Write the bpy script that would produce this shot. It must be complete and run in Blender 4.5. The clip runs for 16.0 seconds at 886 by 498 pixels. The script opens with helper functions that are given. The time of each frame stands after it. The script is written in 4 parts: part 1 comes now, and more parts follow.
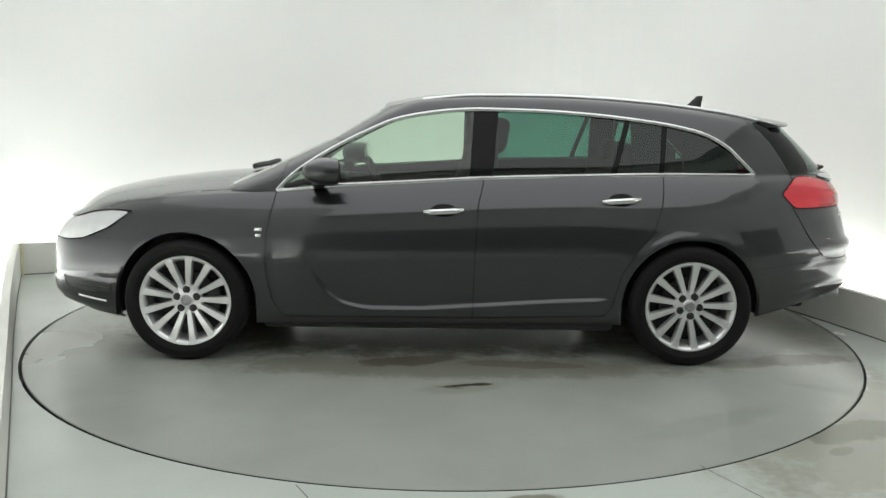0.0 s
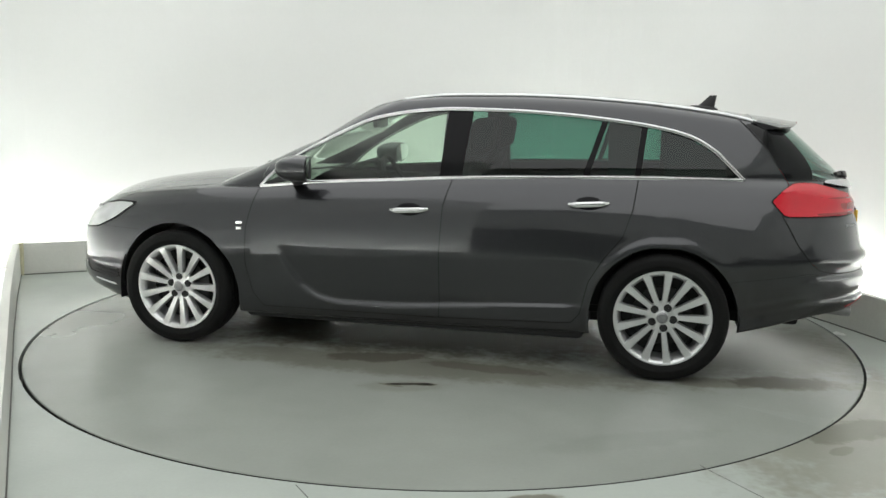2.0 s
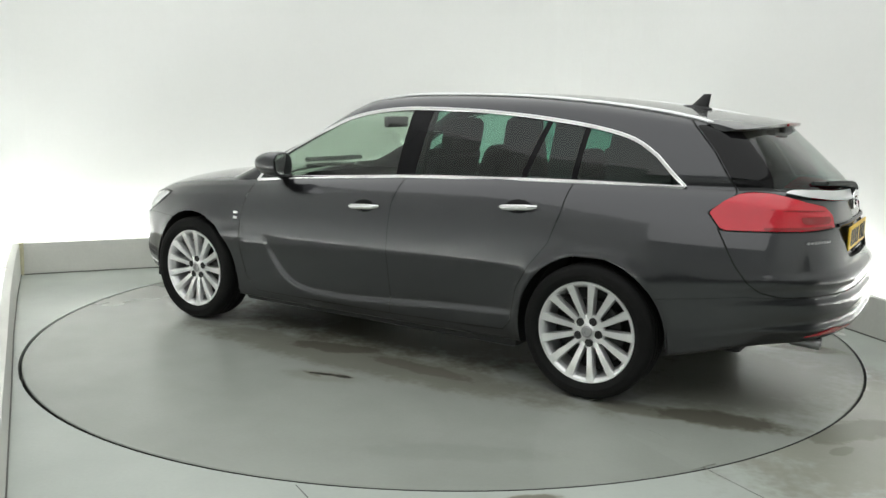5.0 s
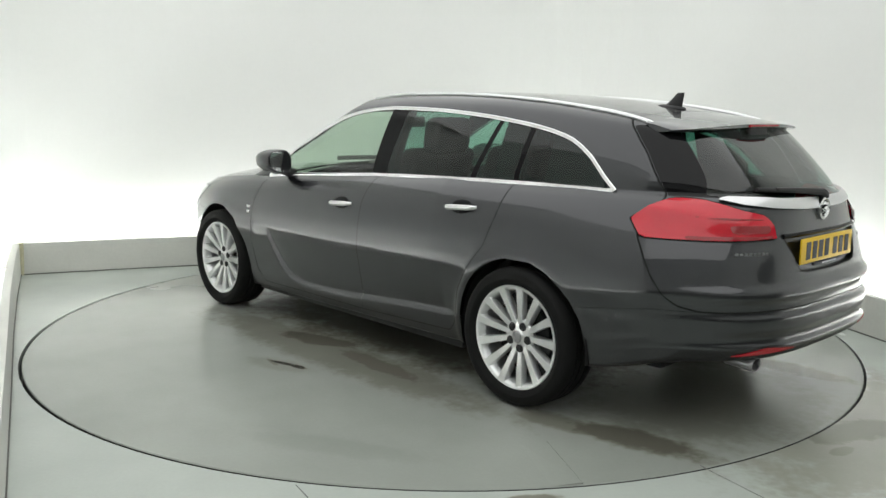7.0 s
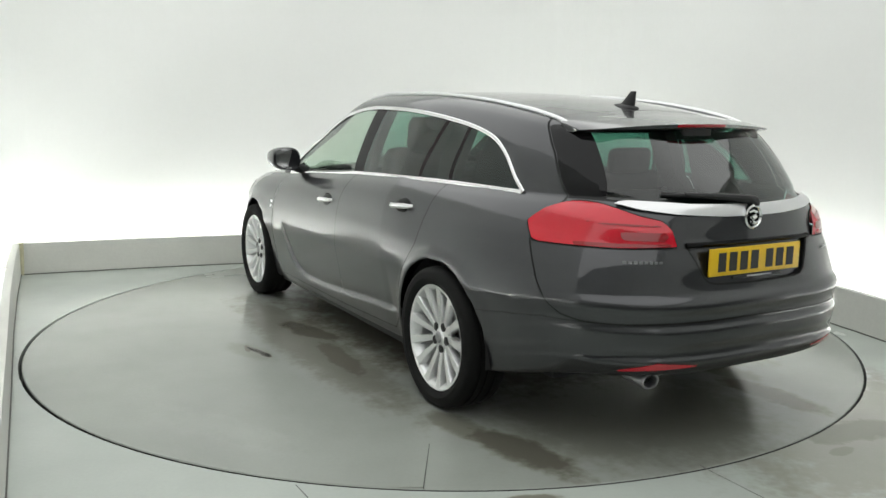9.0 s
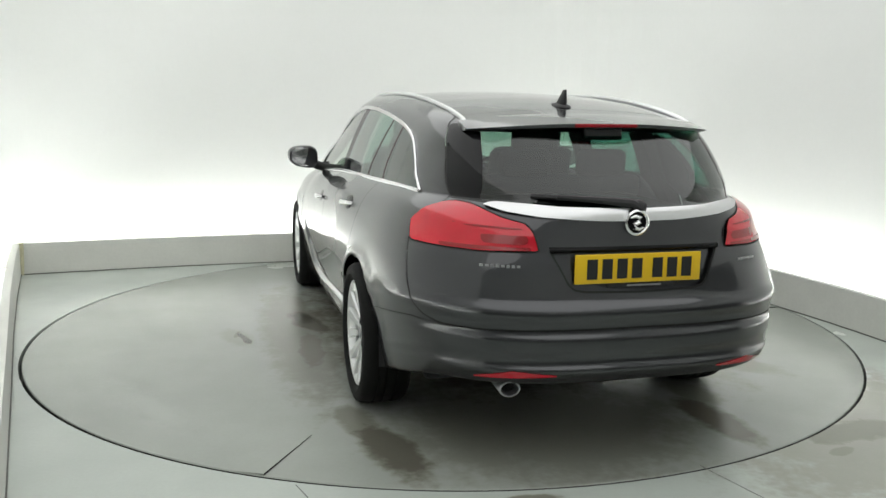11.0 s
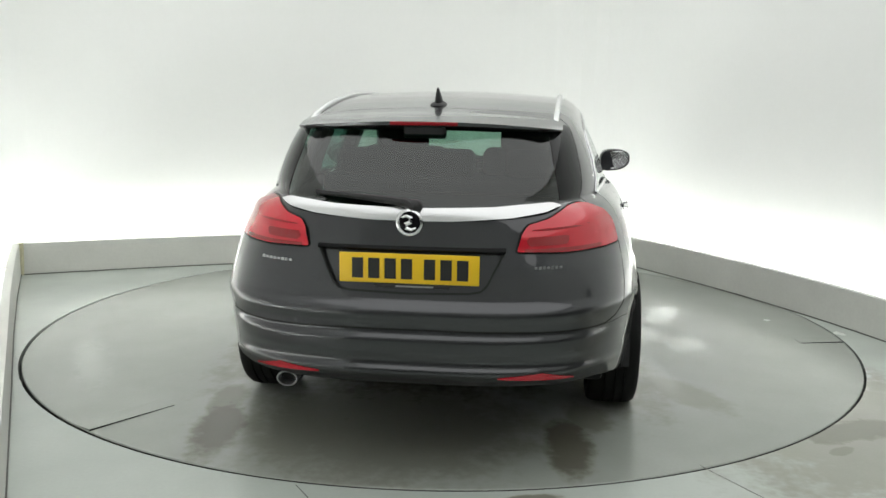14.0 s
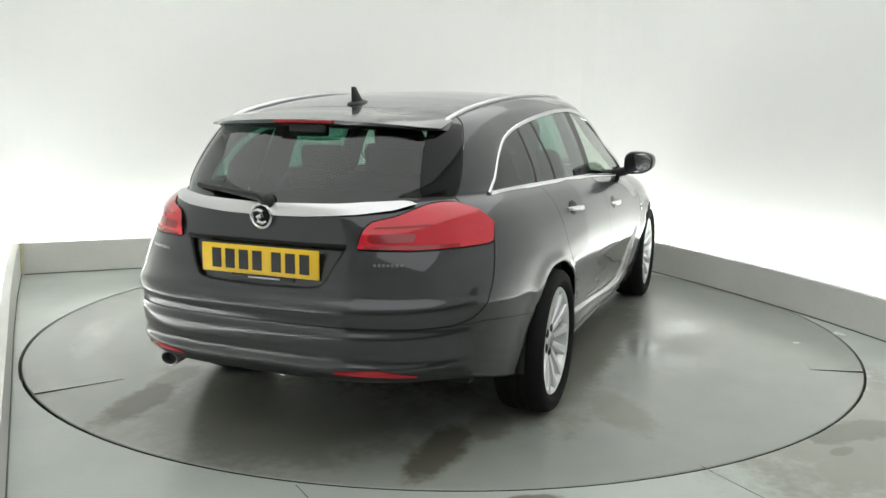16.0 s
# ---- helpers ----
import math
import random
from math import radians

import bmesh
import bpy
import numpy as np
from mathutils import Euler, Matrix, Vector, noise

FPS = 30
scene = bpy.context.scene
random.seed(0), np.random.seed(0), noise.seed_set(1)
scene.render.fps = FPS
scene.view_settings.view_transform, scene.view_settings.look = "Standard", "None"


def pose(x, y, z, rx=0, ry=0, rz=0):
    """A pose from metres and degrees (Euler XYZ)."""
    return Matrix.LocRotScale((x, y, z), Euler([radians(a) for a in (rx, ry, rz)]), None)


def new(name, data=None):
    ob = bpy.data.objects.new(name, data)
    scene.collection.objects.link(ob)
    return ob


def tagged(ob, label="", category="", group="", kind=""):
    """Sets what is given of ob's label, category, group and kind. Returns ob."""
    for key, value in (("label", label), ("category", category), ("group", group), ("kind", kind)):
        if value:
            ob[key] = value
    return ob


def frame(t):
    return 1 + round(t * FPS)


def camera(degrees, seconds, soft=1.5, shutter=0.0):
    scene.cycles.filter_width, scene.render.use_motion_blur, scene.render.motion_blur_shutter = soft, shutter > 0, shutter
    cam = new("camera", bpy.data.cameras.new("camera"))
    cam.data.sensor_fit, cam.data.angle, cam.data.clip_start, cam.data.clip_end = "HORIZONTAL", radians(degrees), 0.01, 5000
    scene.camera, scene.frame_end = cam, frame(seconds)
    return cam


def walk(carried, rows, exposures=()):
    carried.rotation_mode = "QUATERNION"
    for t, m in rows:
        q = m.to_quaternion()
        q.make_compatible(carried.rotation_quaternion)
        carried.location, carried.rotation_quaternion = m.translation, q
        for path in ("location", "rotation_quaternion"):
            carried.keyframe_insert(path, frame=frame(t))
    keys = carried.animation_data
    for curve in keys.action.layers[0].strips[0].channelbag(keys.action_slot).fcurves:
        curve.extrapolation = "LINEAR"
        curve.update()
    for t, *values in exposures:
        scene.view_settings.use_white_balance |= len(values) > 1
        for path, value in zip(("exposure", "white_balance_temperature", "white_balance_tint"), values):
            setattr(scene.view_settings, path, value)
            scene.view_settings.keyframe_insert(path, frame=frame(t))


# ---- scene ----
from mathutils.bvhtree import BVHTree

# ---------------------------------------------------------------- camera
cam = camera(54.30, 16.0, soft=1.5)
EYE = (0.0, -5.402, 1.398)
CAM_POSE = Matrix.Translation(EYE) @ pose(0, 0, 0, 90 - 9.51, 0, 0.78) @ pose(0, 0, 0, 0, 0, 0.80)
walk(cam, [(0.0, CAM_POSE), (16.0, CAM_POSE)], exposures=[(0.0, 0.0, 6500, 10), (16.0, 0.0, 6500, 10)])

# heading of the car and of the turntable, degrees by time
HEADING = [(0.0, 181.03), (0.5, 177.77), (1.0, 174.50), (1.5, 171.24), (2.0, 167.97), (2.5, 164.68), (3.0, 161.36),
           (3.5, 158.04), (4.0, 154.67), (6.5, 137.63), (7.0, 134.19), (7.5, 130.74), (8.0, 127.24), (8.5, 123.79),
           (9.0, 120.22), (11.5, 102.23), (12.0, 98.59), (12.5, 95.04), (13.0, 91.37), (13.5, 87.74), (14.0, 84.06),
           (14.5, 80.40), (15.0, 76.68), (15.5, 73.02), (16.0, 69.31)]
CAR_OFFSET = (0.098, -0.073)
DISC_CENTRE, DISC_RADIUS = (-0.066, 0.054), 2.467

# ---------------------------------------------------------------- world and light
world = bpy.data.worlds.new("studio_world")
scene.world = world
world.use_nodes = True
world.node_tree.nodes["Background"].inputs[0].default_value = (0.8, 0.85, 0.82, 1)
world.node_tree.nodes["Background"].inputs[1].default_value = 0.02
CEILING_Z = 3.3


# ---------------------------------------------------------------- materials
def material(name, colour, rough=0.5, metal=0.0, coat=0.0, grain=0.0, grain_scale=40.0, bump=0.0, spec=0.5, wear=0.0, wear_scale=3.0, coat_ior=1.5):
    """Principled surface with fine grain and broad wear."""
    m = bpy.data.materials.new(name)
    m.use_nodes = True
    n, l = m.node_tree.nodes, m.node_tree.links
    b = n["Principled BSDF"]
    b.inputs["Base Color"].default_value = (*colour, 1)
    b.inputs["Roughness"].default_value = rough
    b.inputs["Metallic"].default_value = metal
    b.inputs["Coat Weight"].default_value = coat
    b.inputs["Coat Roughness"].default_value = 0.03
    b.inputs["Coat IOR"].default_value = coat_ior
    b.inputs["Specular IOR Level"].default_value = spec
    if grain or bump or wear:
        co = n.new("ShaderNodeTexCoord")
        fine = n.new("ShaderNodeTexNoise")
        fine.inputs["Scale"].default_value, fine.inputs["Detail"].default_value = grain_scale, 6
        l.new(co.outputs["Object"], fine.inputs["Vector"])
        broad = n.new("ShaderNodeTexNoise")
        broad.inputs["Scale"].default_value, broad.inputs["Detail"].default_value = wear_scale, 5
        l.new(co.outputs["Object"], broad.inputs["Vector"])
        mix = n.new("ShaderNodeMath")
        mix.operation = "MULTIPLY_ADD"
        l.new(fine.outputs["Fac"], mix.inputs[0])
        mix.inputs[1].default_value, mix.inputs[2].default_value = grain * 2, 1 - grain
        mix2 = n.new("ShaderNodeMath")
        mix2.operation = "MULTIPLY_ADD"
        l.new(broad.outputs["Fac"], mix2.inputs[0])
        mix2.inputs[1].default_value, mix2.inputs[2].default_value = wear * 2, 1 - wear
        both = n.new("ShaderNodeMath")
        both.operation = "MULTIPLY"
        l.new(mix.outputs[0], both.inputs[0])
        l.new(mix2.outputs[0], both.inputs[1])
        tint = n.new("ShaderNodeMix")
        tint.data_type, tint.blend_type = "RGBA", "MULTIPLY"
        tint.inputs["Factor"].default_value = 1
        tint.inputs["A"].default_value = (*colour, 1)
        l.new(both.outputs[0], tint.inputs["B"])
        l.new(tint.outputs["Result"], b.inputs["Base Color"])
        if bump:
            bm_ = n.new("ShaderNodeBump")
            bm_.inputs["Strength"].default_value, bm_.inputs["Distance"].default_value = bump, 0.002
            l.new(fine.outputs["Fac"], bm_.inputs["Height"])
            l.new(bm_.outputs["Normal"], b.inputs["Normal"])
    return m


def glass(name, tint, gloss=1.0, facing=0.08):
    m = bpy.data.materials.new(name)
    m.use_nodes = True
    n, l = m.node_tree.nodes, m.node_tree.links
    n.remove(n["Principled BSDF"])
    clear, shine, mix, fres = n.new("ShaderNodeBsdfTransparent"), n.new("ShaderNodeBsdfGlossy"), n.new("ShaderNodeMixShader"), n.new("ShaderNodeLayerWeight")
    clear.inputs[0].default_value = (*tint, 1)
    shine.inputs["Color"].default_value = (gloss, gloss, gloss, 1)
    shine.inputs["Roughness"].default_value = 0.02
    fres.inputs["Blend"].default_value = 0.5
    power, scale = n.new("ShaderNodeMath"), n.new("ShaderNodeMath")
    power.operation, scale.operation = "POWER", "MULTIPLY_ADD"
    power.inputs[1].default_value = 3.7
    scale.inputs[1].default_value, scale.inputs[2].default_value = 0.9, facing
    l.new(fres.outputs["Facing"], power.inputs[0])
    l.new(power.outputs[0], scale.inputs[0])
    l.new(scale.outputs[0], mix.inputs[0])
    l.new(clear.outputs[0], mix.inputs[1])
    l.new(shine.outputs[0], mix.inputs[2])
    l.new(mix.outputs[0], n["Material Output"].inputs[0])
    return m


def glowing(name, colour, strength):
    m = bpy.data.materials.new(name)
    m.use_nodes = True
    n, l = m.node_tree.nodes, m.node_tree.links
    n.remove(n["Principled BSDF"])
    e = n.new("ShaderNodeEmission")
    e.inputs[0].default_value, e.inputs[1].default_value = (*colour, 1), strength
    l.new(e.outputs[0], n["Material Output"].inputs[0])
    return m


def floor_material(name, colour, stains_and_shade=(), seed=0.0):
    """Painted, polished concrete: two scales of mottling, scuffs, stained patches, wet film and painted shade given as
    (x, y, long, wide, turn, depth).
    """
    m = bpy.data.materials.new(name)
    m.use_nodes = True
    n, l = m.node_tree.nodes, m.node_tree.links
    b = n["Principled BSDF"]

    def math_(op, a, c, d=None):
        x = n.new("ShaderNodeMath")
        x.operation = op
        for i, v in enumerate((a, c, d)):
            if v is None:
                continue
            if isinstance(v, (int, float)):
                x.inputs[i].default_value = v
            else:
                l.new(v, x.inputs[i])
        return x.outputs[0]

    def noise_(scale, detail, offset):
        mp = n.new("ShaderNodeMapping")
        mp.inputs["Location"].default_value = (offset + seed, offset, 0)
        l.new(co.outputs["Object"], mp.inputs[0])
        t = n.new("ShaderNodeTexNoise")
        t.inputs["Scale"].default_value, t.inputs["Detail"].default_value = scale, detail
        l.new(mp.outputs[0], t.inputs["Vector"])
        return t.outputs["Fac"]

    co = n.new("ShaderNodeTexCoord")
    broad, mid, fine = noise_(0.9, 6, 3), noise_(5, 6, 9), noise_(60, 4, 1)
    value = math_("MULTIPLY_ADD", broad, 0.42, 0.79)
    value = math_("MULTIPLY", value, math_("MULTIPLY_ADD", mid, 0.10, 0.95))
    value = math_("MULTIPLY", value, math_("MULTIPLY_ADD", fine, 0.08, 0.96))
    damp_and_shade = wet = None
    edge = math_("MULTIPLY_ADD", noise_(22, 5, 33), 0.45, math_("MULTIPLY", noise_(6, 5, 21), 0.75))
    for x, y, long_, wide, turn, depth in stains_and_shade:
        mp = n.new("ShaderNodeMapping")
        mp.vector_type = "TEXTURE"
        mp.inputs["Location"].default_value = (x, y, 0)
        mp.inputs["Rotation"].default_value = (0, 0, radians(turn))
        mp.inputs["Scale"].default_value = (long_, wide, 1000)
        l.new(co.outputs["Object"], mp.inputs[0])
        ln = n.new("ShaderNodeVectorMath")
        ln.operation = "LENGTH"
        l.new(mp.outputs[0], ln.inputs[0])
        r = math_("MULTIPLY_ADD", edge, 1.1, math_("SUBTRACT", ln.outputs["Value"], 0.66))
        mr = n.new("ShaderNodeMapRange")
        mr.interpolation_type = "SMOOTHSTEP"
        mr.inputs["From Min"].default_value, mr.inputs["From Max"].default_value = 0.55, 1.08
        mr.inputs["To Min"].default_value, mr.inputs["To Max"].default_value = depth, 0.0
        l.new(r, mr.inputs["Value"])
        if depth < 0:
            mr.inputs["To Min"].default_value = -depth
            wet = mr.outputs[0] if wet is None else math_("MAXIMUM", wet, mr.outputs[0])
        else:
            damp_and_shade = mr.outputs[0] if damp_and_shade is None else math_("MAXIMUM", damp_and_shade, mr.outputs[0])
    # one mask darkens the colour for real staining and for painted shade alike
    if damp_and_shade is not None:
        value = math_("MULTIPLY", value, math_("SUBTRACT", 1.0, damp_and_shade))
    tint = n.new("ShaderNodeMix")
    tint.data_type, tint.blend_type = "RGBA", "MULTIPLY"
    tint.inputs["Factor"].default_value = 1
    tint.inputs["A"].default_value = (*colour, 1)
    if damp_and_shade is not None:
        soil_and_shade = n.new("ShaderNodeMix")
        soil_and_shade.data_type = "RGBA"
        soil_and_shade.inputs["A"].default_value = (*colour, 1)
        soil_and_shade.inputs["B"].default_value = (colour[0] * 1.06, colour[1] * 0.97, colour[2] * 0.86, 1)
        l.new(math_("MINIMUM", math_("MULTIPLY", damp_and_shade, 1.8), 1.0), soil_and_shade.inputs["Factor"])
        l.new(soil_and_shade.outputs["Result"], tint.inputs["A"])
    l.new(value, tint.inputs["B"])
    l.new(tint.outputs["Result"], b.inputs["Base Color"])
    rough = math_("MULTIPLY_ADD", broad, 0.16, 0.17)
    if damp_and_shade is not None:
        rough = math_("MULTIPLY", rough, math_("MULTIPLY_ADD", damp_and_shade, -0.2, 1.0))
    if wet is not None:
        rough = math_("MULTIPLY", rough, math_("MULTIPLY_ADD", wet, -0.9, 1.0))
    l.new(rough, b.inputs["Roughness"])
    if wet is not None:
        # standing water lies on the paint as a clear film
        l.new(wet, b.inputs["Coat Weight"])
        b.inputs["Coat Roughness"].default_value = 0.05
        b.inputs["Coat IOR"].default_value = 1.33
    bp = n.new("ShaderNodeBump")
    bp.inputs["Strength"].default_value, bp.inputs["Distance"].default_value = 0.15, 0.002
    l.new(fine, bp.inputs["Height"])
    l.new(bp.outputs["Normal"], b.inputs["Normal"])
    return m


PAINT = material("grey_metallic_paint", (0.038, 0.0386, 0.0435), 0.34, 0.9, 1.0, coat_ior=1.56, grain=0.10, grain_scale=900, wear=0.05, wear_scale=2.5)
BLACK = material("black_plastic", (0.012, 0.012, 0.013), 0.55, grain=0.2, grain_scale=300, bump=0.2)
GLOSS_BLACK = material("gloss_black_trim", (0.005, 0.005, 0.006), 0.20, spec=0.15, wear=0.1)
SEAM = material("panel_gap", (0.006, 0.006, 0.006), 0.9)
BADGE = material("worn_bright_badge", (0.35, 0.35, 0.36), 0.35, 0.8, grain=0.2, grain_scale=80)
BRUSHED = material("brushed_bright_bar", (0.72, 0.72, 0.73), 0.30, 0.85, grain=0.04, grain_scale=120)
CHROME = material("bright_chrome", (0.80, 0.80, 0.81), 0.16, 1.0, grain=0.03, grain_scale=200)
ALLOY = material("silver_alloy", (0.76, 0.765, 0.77), 0.30, 0.75, coat=0.5, grain=0.05, grain_scale=150)
DARK_METAL = material("brake_metal", (0.045, 0.045, 0.045), 0.5, 0.9, grain=0.2, grain_scale=60)
RUBBER = material("tyre_rubber", (0.007, 0.007, 0.007), 0.75, spec=0.2, grain=0.25, grain_scale=120, bump=0.3, wear=0.2)
BLACK_GLASS = material("black_glass_border", (0.006, 0.006, 0.007), 0.08, spec=0.25, wear=0.1)
FRONT_GLASS = glass("clear_green_glass", (0.72, 0.84, 0.74), 1.0, 0.06)
REAR_GLASS = glass("privacy_glass", (0.19, 0.40, 0.33), 1.0, 0.042)
HATCH_GLASS = glass("dark_hatch_glass", (0.26, 0.43, 0.37), 0.9, 0.07)
RED_LENS = material("red_lens", (0.55, 0.007, 0.022), 0.14, coat=0.4, wear=0.10, wear_scale=9)
RED_DEEP = material("deep_red_lens", (0.26, 0.004, 0.010), 0.14, coat=0.4, wear=0.1, wear_scale=12)
HEAD_LENS = material("headlamp_lens", (0.62, 0.63, 0.64), 0.12, 0.3, coat=1.0, wear=0.15, wear_scale=14)
YELLOW = material("number_plate_yellow", (0.78, 0.50, 0.012), 0.4, grain=0.05, grain_scale=200)
FABRIC = material("charcoal_seat_fabric", (0.012, 0.012, 0.013), 0.9, grain=0.2, grain_scale=60, spec=0.2)
JOINT = material("deck_joint", (0.10, 0.10, 0.095), 0.8)
CABIN = material("charcoal_cabin_plastic", (0.009, 0.009, 0.010), 0.7, grain=0.15, grain_scale=60, spec=0.25)
HEADLINER = material("grey_headlining", (0.06, 0.06, 0.058), 0.9, grain=0.1)
WALL = material("white_painted_wall", (0.81, 0.82, 0.80), 0.75, grain=0.015, grain_scale=30, wear=0.02, wear_scale=1.2)
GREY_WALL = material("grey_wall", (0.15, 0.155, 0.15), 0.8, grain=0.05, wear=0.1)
SEALANT = material("dirty_sealant", (0.12, 0.12, 0.11), 0.8, grain=0.3, grain_scale=30, wear=0.4)
KERB = material("off_white_kerb", (0.68, 0.68, 0.64), 0.6, grain=0.06, grain_scale=50, wear=0.16, wear_scale=2.2)
CORNER_STAIN = material("yellow_corner_stain", (0.60, 0.57, 0.40), 0.7, grain=0.2, grain_scale=60, wear=0.3, wear_scale=12)
TROUGH = material("white_trough", (0.8, 0.8, 0.8), 0.7, wear=0.05)
STRIP_GLOW = glowing("cove_light", (0.975, 1.0, 0.975), 21.0)
PANEL_GLOW = glowing("ceiling_panel_glow", (0.975, 1.0, 0.972), 1.42)
# third, broad patch dims the right floor: cove falloff put into the colour
FLOOR = floor_material("painted_floor", (0.455, 0.492, 0.455), [(1.80, -1.74, 0.40, 0.14, 25, 0.55), (1.74, -2.12, 0.26, 0.13, -15, 0.35), (1.9, -1.75, 1.1, 0.75, 50, 0.36), (-2.2, -0.9, 0.5, 0.1, -63, 0.15), (0.30, -2.47, 0.12, 0.035, 8, 0.55), (1.62, -1.98, 0.10, 0.05, 40, 0.5), (2.05, -1.62, 0.22, 0.06, 35, 0.45)])
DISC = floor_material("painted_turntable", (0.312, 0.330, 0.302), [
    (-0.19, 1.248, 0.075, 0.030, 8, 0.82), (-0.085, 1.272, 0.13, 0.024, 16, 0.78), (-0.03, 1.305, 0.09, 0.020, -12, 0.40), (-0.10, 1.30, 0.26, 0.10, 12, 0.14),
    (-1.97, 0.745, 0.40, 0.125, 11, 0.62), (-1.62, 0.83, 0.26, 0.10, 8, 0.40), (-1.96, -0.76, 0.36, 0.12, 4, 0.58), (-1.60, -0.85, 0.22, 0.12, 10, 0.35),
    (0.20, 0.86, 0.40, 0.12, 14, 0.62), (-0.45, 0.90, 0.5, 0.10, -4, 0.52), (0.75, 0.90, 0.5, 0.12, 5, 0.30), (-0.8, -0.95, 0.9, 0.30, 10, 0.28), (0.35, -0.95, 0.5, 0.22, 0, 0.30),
    # first four patches: the car's shade on the deck, put into the colour
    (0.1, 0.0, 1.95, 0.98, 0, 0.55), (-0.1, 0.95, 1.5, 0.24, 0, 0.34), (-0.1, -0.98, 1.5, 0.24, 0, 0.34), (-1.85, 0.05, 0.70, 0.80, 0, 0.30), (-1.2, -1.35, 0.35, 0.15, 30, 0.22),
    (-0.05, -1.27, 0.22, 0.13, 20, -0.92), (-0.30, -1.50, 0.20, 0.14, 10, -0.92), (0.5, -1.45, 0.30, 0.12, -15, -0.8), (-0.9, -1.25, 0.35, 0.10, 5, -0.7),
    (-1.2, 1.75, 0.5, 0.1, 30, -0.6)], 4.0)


# ---------------------------------------------------------------- mesh helpers
def mesh_of(name, verts, faces, mat, normals=None, smooth=True):
    me = bpy.data.meshes.new(name)
    me.from_pydata([tuple(map(float, v)) for v in verts], [], [tuple(int(i) for i in f) for f in faces])
    me.materials.append(mat)
    if smooth:
        me.polygons.foreach_set("use_smooth", [True] * len(me.polygons))
    if normals is not None and len(faces):
        me.normals_split_custom_set_from_vertices([tuple(map(float, v)) for v in normals])
    return me


def put(name, me, parent=None, label="", m=None):
    ob = new(name, me)
    if parent:
        ob.parent = parent
    if m is not None:
        ob.matrix_basis = m
    if label:
        tagged(ob, label)
    return ob


def part(name, bm, mat, parent, label="", smooth=True, m=None, sharp=40):
    """Links a bmesh as one mesh object under a thing or a part."""
    me = bpy.data.meshes.new(name)
    bmesh.ops.recalc_face_normals(bm, faces=bm.faces)
    if smooth:
        for f in bm.faces:
            f.smooth = True
        for e in bm.edges:
            if len(e.link_faces) == 2 and e.calc_face_angle(0) > radians(sharp):
                e.smooth = False
    bm.to_mesh(me)
    bm.free()
    me.materials.append(mat)
    return put(name, me, parent, label, m)


def box(bm, x0, x1, y0, y1, z0, z1, bevel=0.0, segments=2):
    made = bmesh.ops.create_cube(bm, size=1)["verts"]
    for v in made:
        v.co = Vector(((x0 + x1) / 2 + v.co.x * (x1 - x0), (y0 + y1) / 2 + v.co.y * (y1 - y0), (z0 + z1) / 2 + v.co.z * (z1 - z0)))
    if bevel:
        edges = list({e for v in made for e in v.link_edges})
        bmesh.ops.bevel(bm, geom=edges, offset=bevel, segments=segments, affect="EDGES", profile=0.5)
    return bm


def tube(path, radius, sides=10, flat=1.0, closed=False, taper=None):
    """A bmesh swept along a path; flat squashes it along the first normal."""
    bm = bmesh.new()
    pts = [Vector(p) for p in path]
    rings = []
    n = len(pts)
    for i, p in enumerate(pts):
        a = pts[i - 1] if i or closed else p
        b = pts[(i + 1) % n] if i < n - 1 or closed else p
        t = (b - a).normalized()
        up = Vector((0, 0, 1)) if abs(t.z) < 0.95 else Vector((1, 0, 0))
        s = t.cross(up).normalized()
        u = s.cross(t)
        k = radius * (taper(i / (n - 1)) if taper else 1)
        rings.append([bm.verts.new(p + (s * math.cos(w) * flat + u * math.sin(w)) * k) for w in (2 * math.pi * j / sides for j in range(sides))])
    for i in range(n if closed else n - 1):
        r, q = rings[i], rings[(i + 1) % n]
        for j in range(sides):
            bm.faces.new((r[j], r[(j + 1) % sides], q[(j + 1) % sides], q[j]))
    if not closed:
        bm.faces.new(rings[0][::-1])
        bm.faces.new(rings[-1])
    return bm


def lathe(profile, sides=64, axis="y"):
    """A bmesh turned round the y axis from (radius, along) pairs."""
    bm = bmesh.new()
    rings = []
    for r, a in profile:
        rings.append([bm.verts.new((r * math.cos(w), a, r * math.sin(w))) for w in (2 * math.pi * j / sides for j in range(sides))])
    for p, q in zip(rings, rings[1:]):
        for j in range(sides):
            bm.faces.new((p[j], p[(j + 1) % sides], q[(j + 1) % sides], q[j]))
    return bm


def spline(knots, xs):
    """Smooth monotone curve through (x, y) knots, at xs."""
    k = sorted(knots)
    X, Y = np.array([a for a, _ in k], float), np.array([b for _, b in k], float)
    h = np.diff(X)
    dl = np.diff(Y) / h
    m = np.empty(len(X))
    m[0], m[-1] = dl[0], dl[-1]
    for i in range(1, len(X) - 1):
        m[i] = 0 if dl[i - 1] * dl[i] <= 0 else 2 * dl[i - 1] * dl[i] / (dl[i - 1] + dl[i])
    xs = np.clip(np.asarray(xs, float), X[0], X[-1])
    i = np.clip(np.searchsorted(X, xs) - 1, 0, len(h) - 1)
    t = (xs - X[i]) / h[i]
    return (Y[i] * (1 + 2 * t) * (1 - t) ** 2 + m[i] * h[i] * t * (1 - t) ** 2 + Y[i + 1] * t * t * (3 - 2 * t) + m[i + 1] * h[i] * t * t * (t - 1))


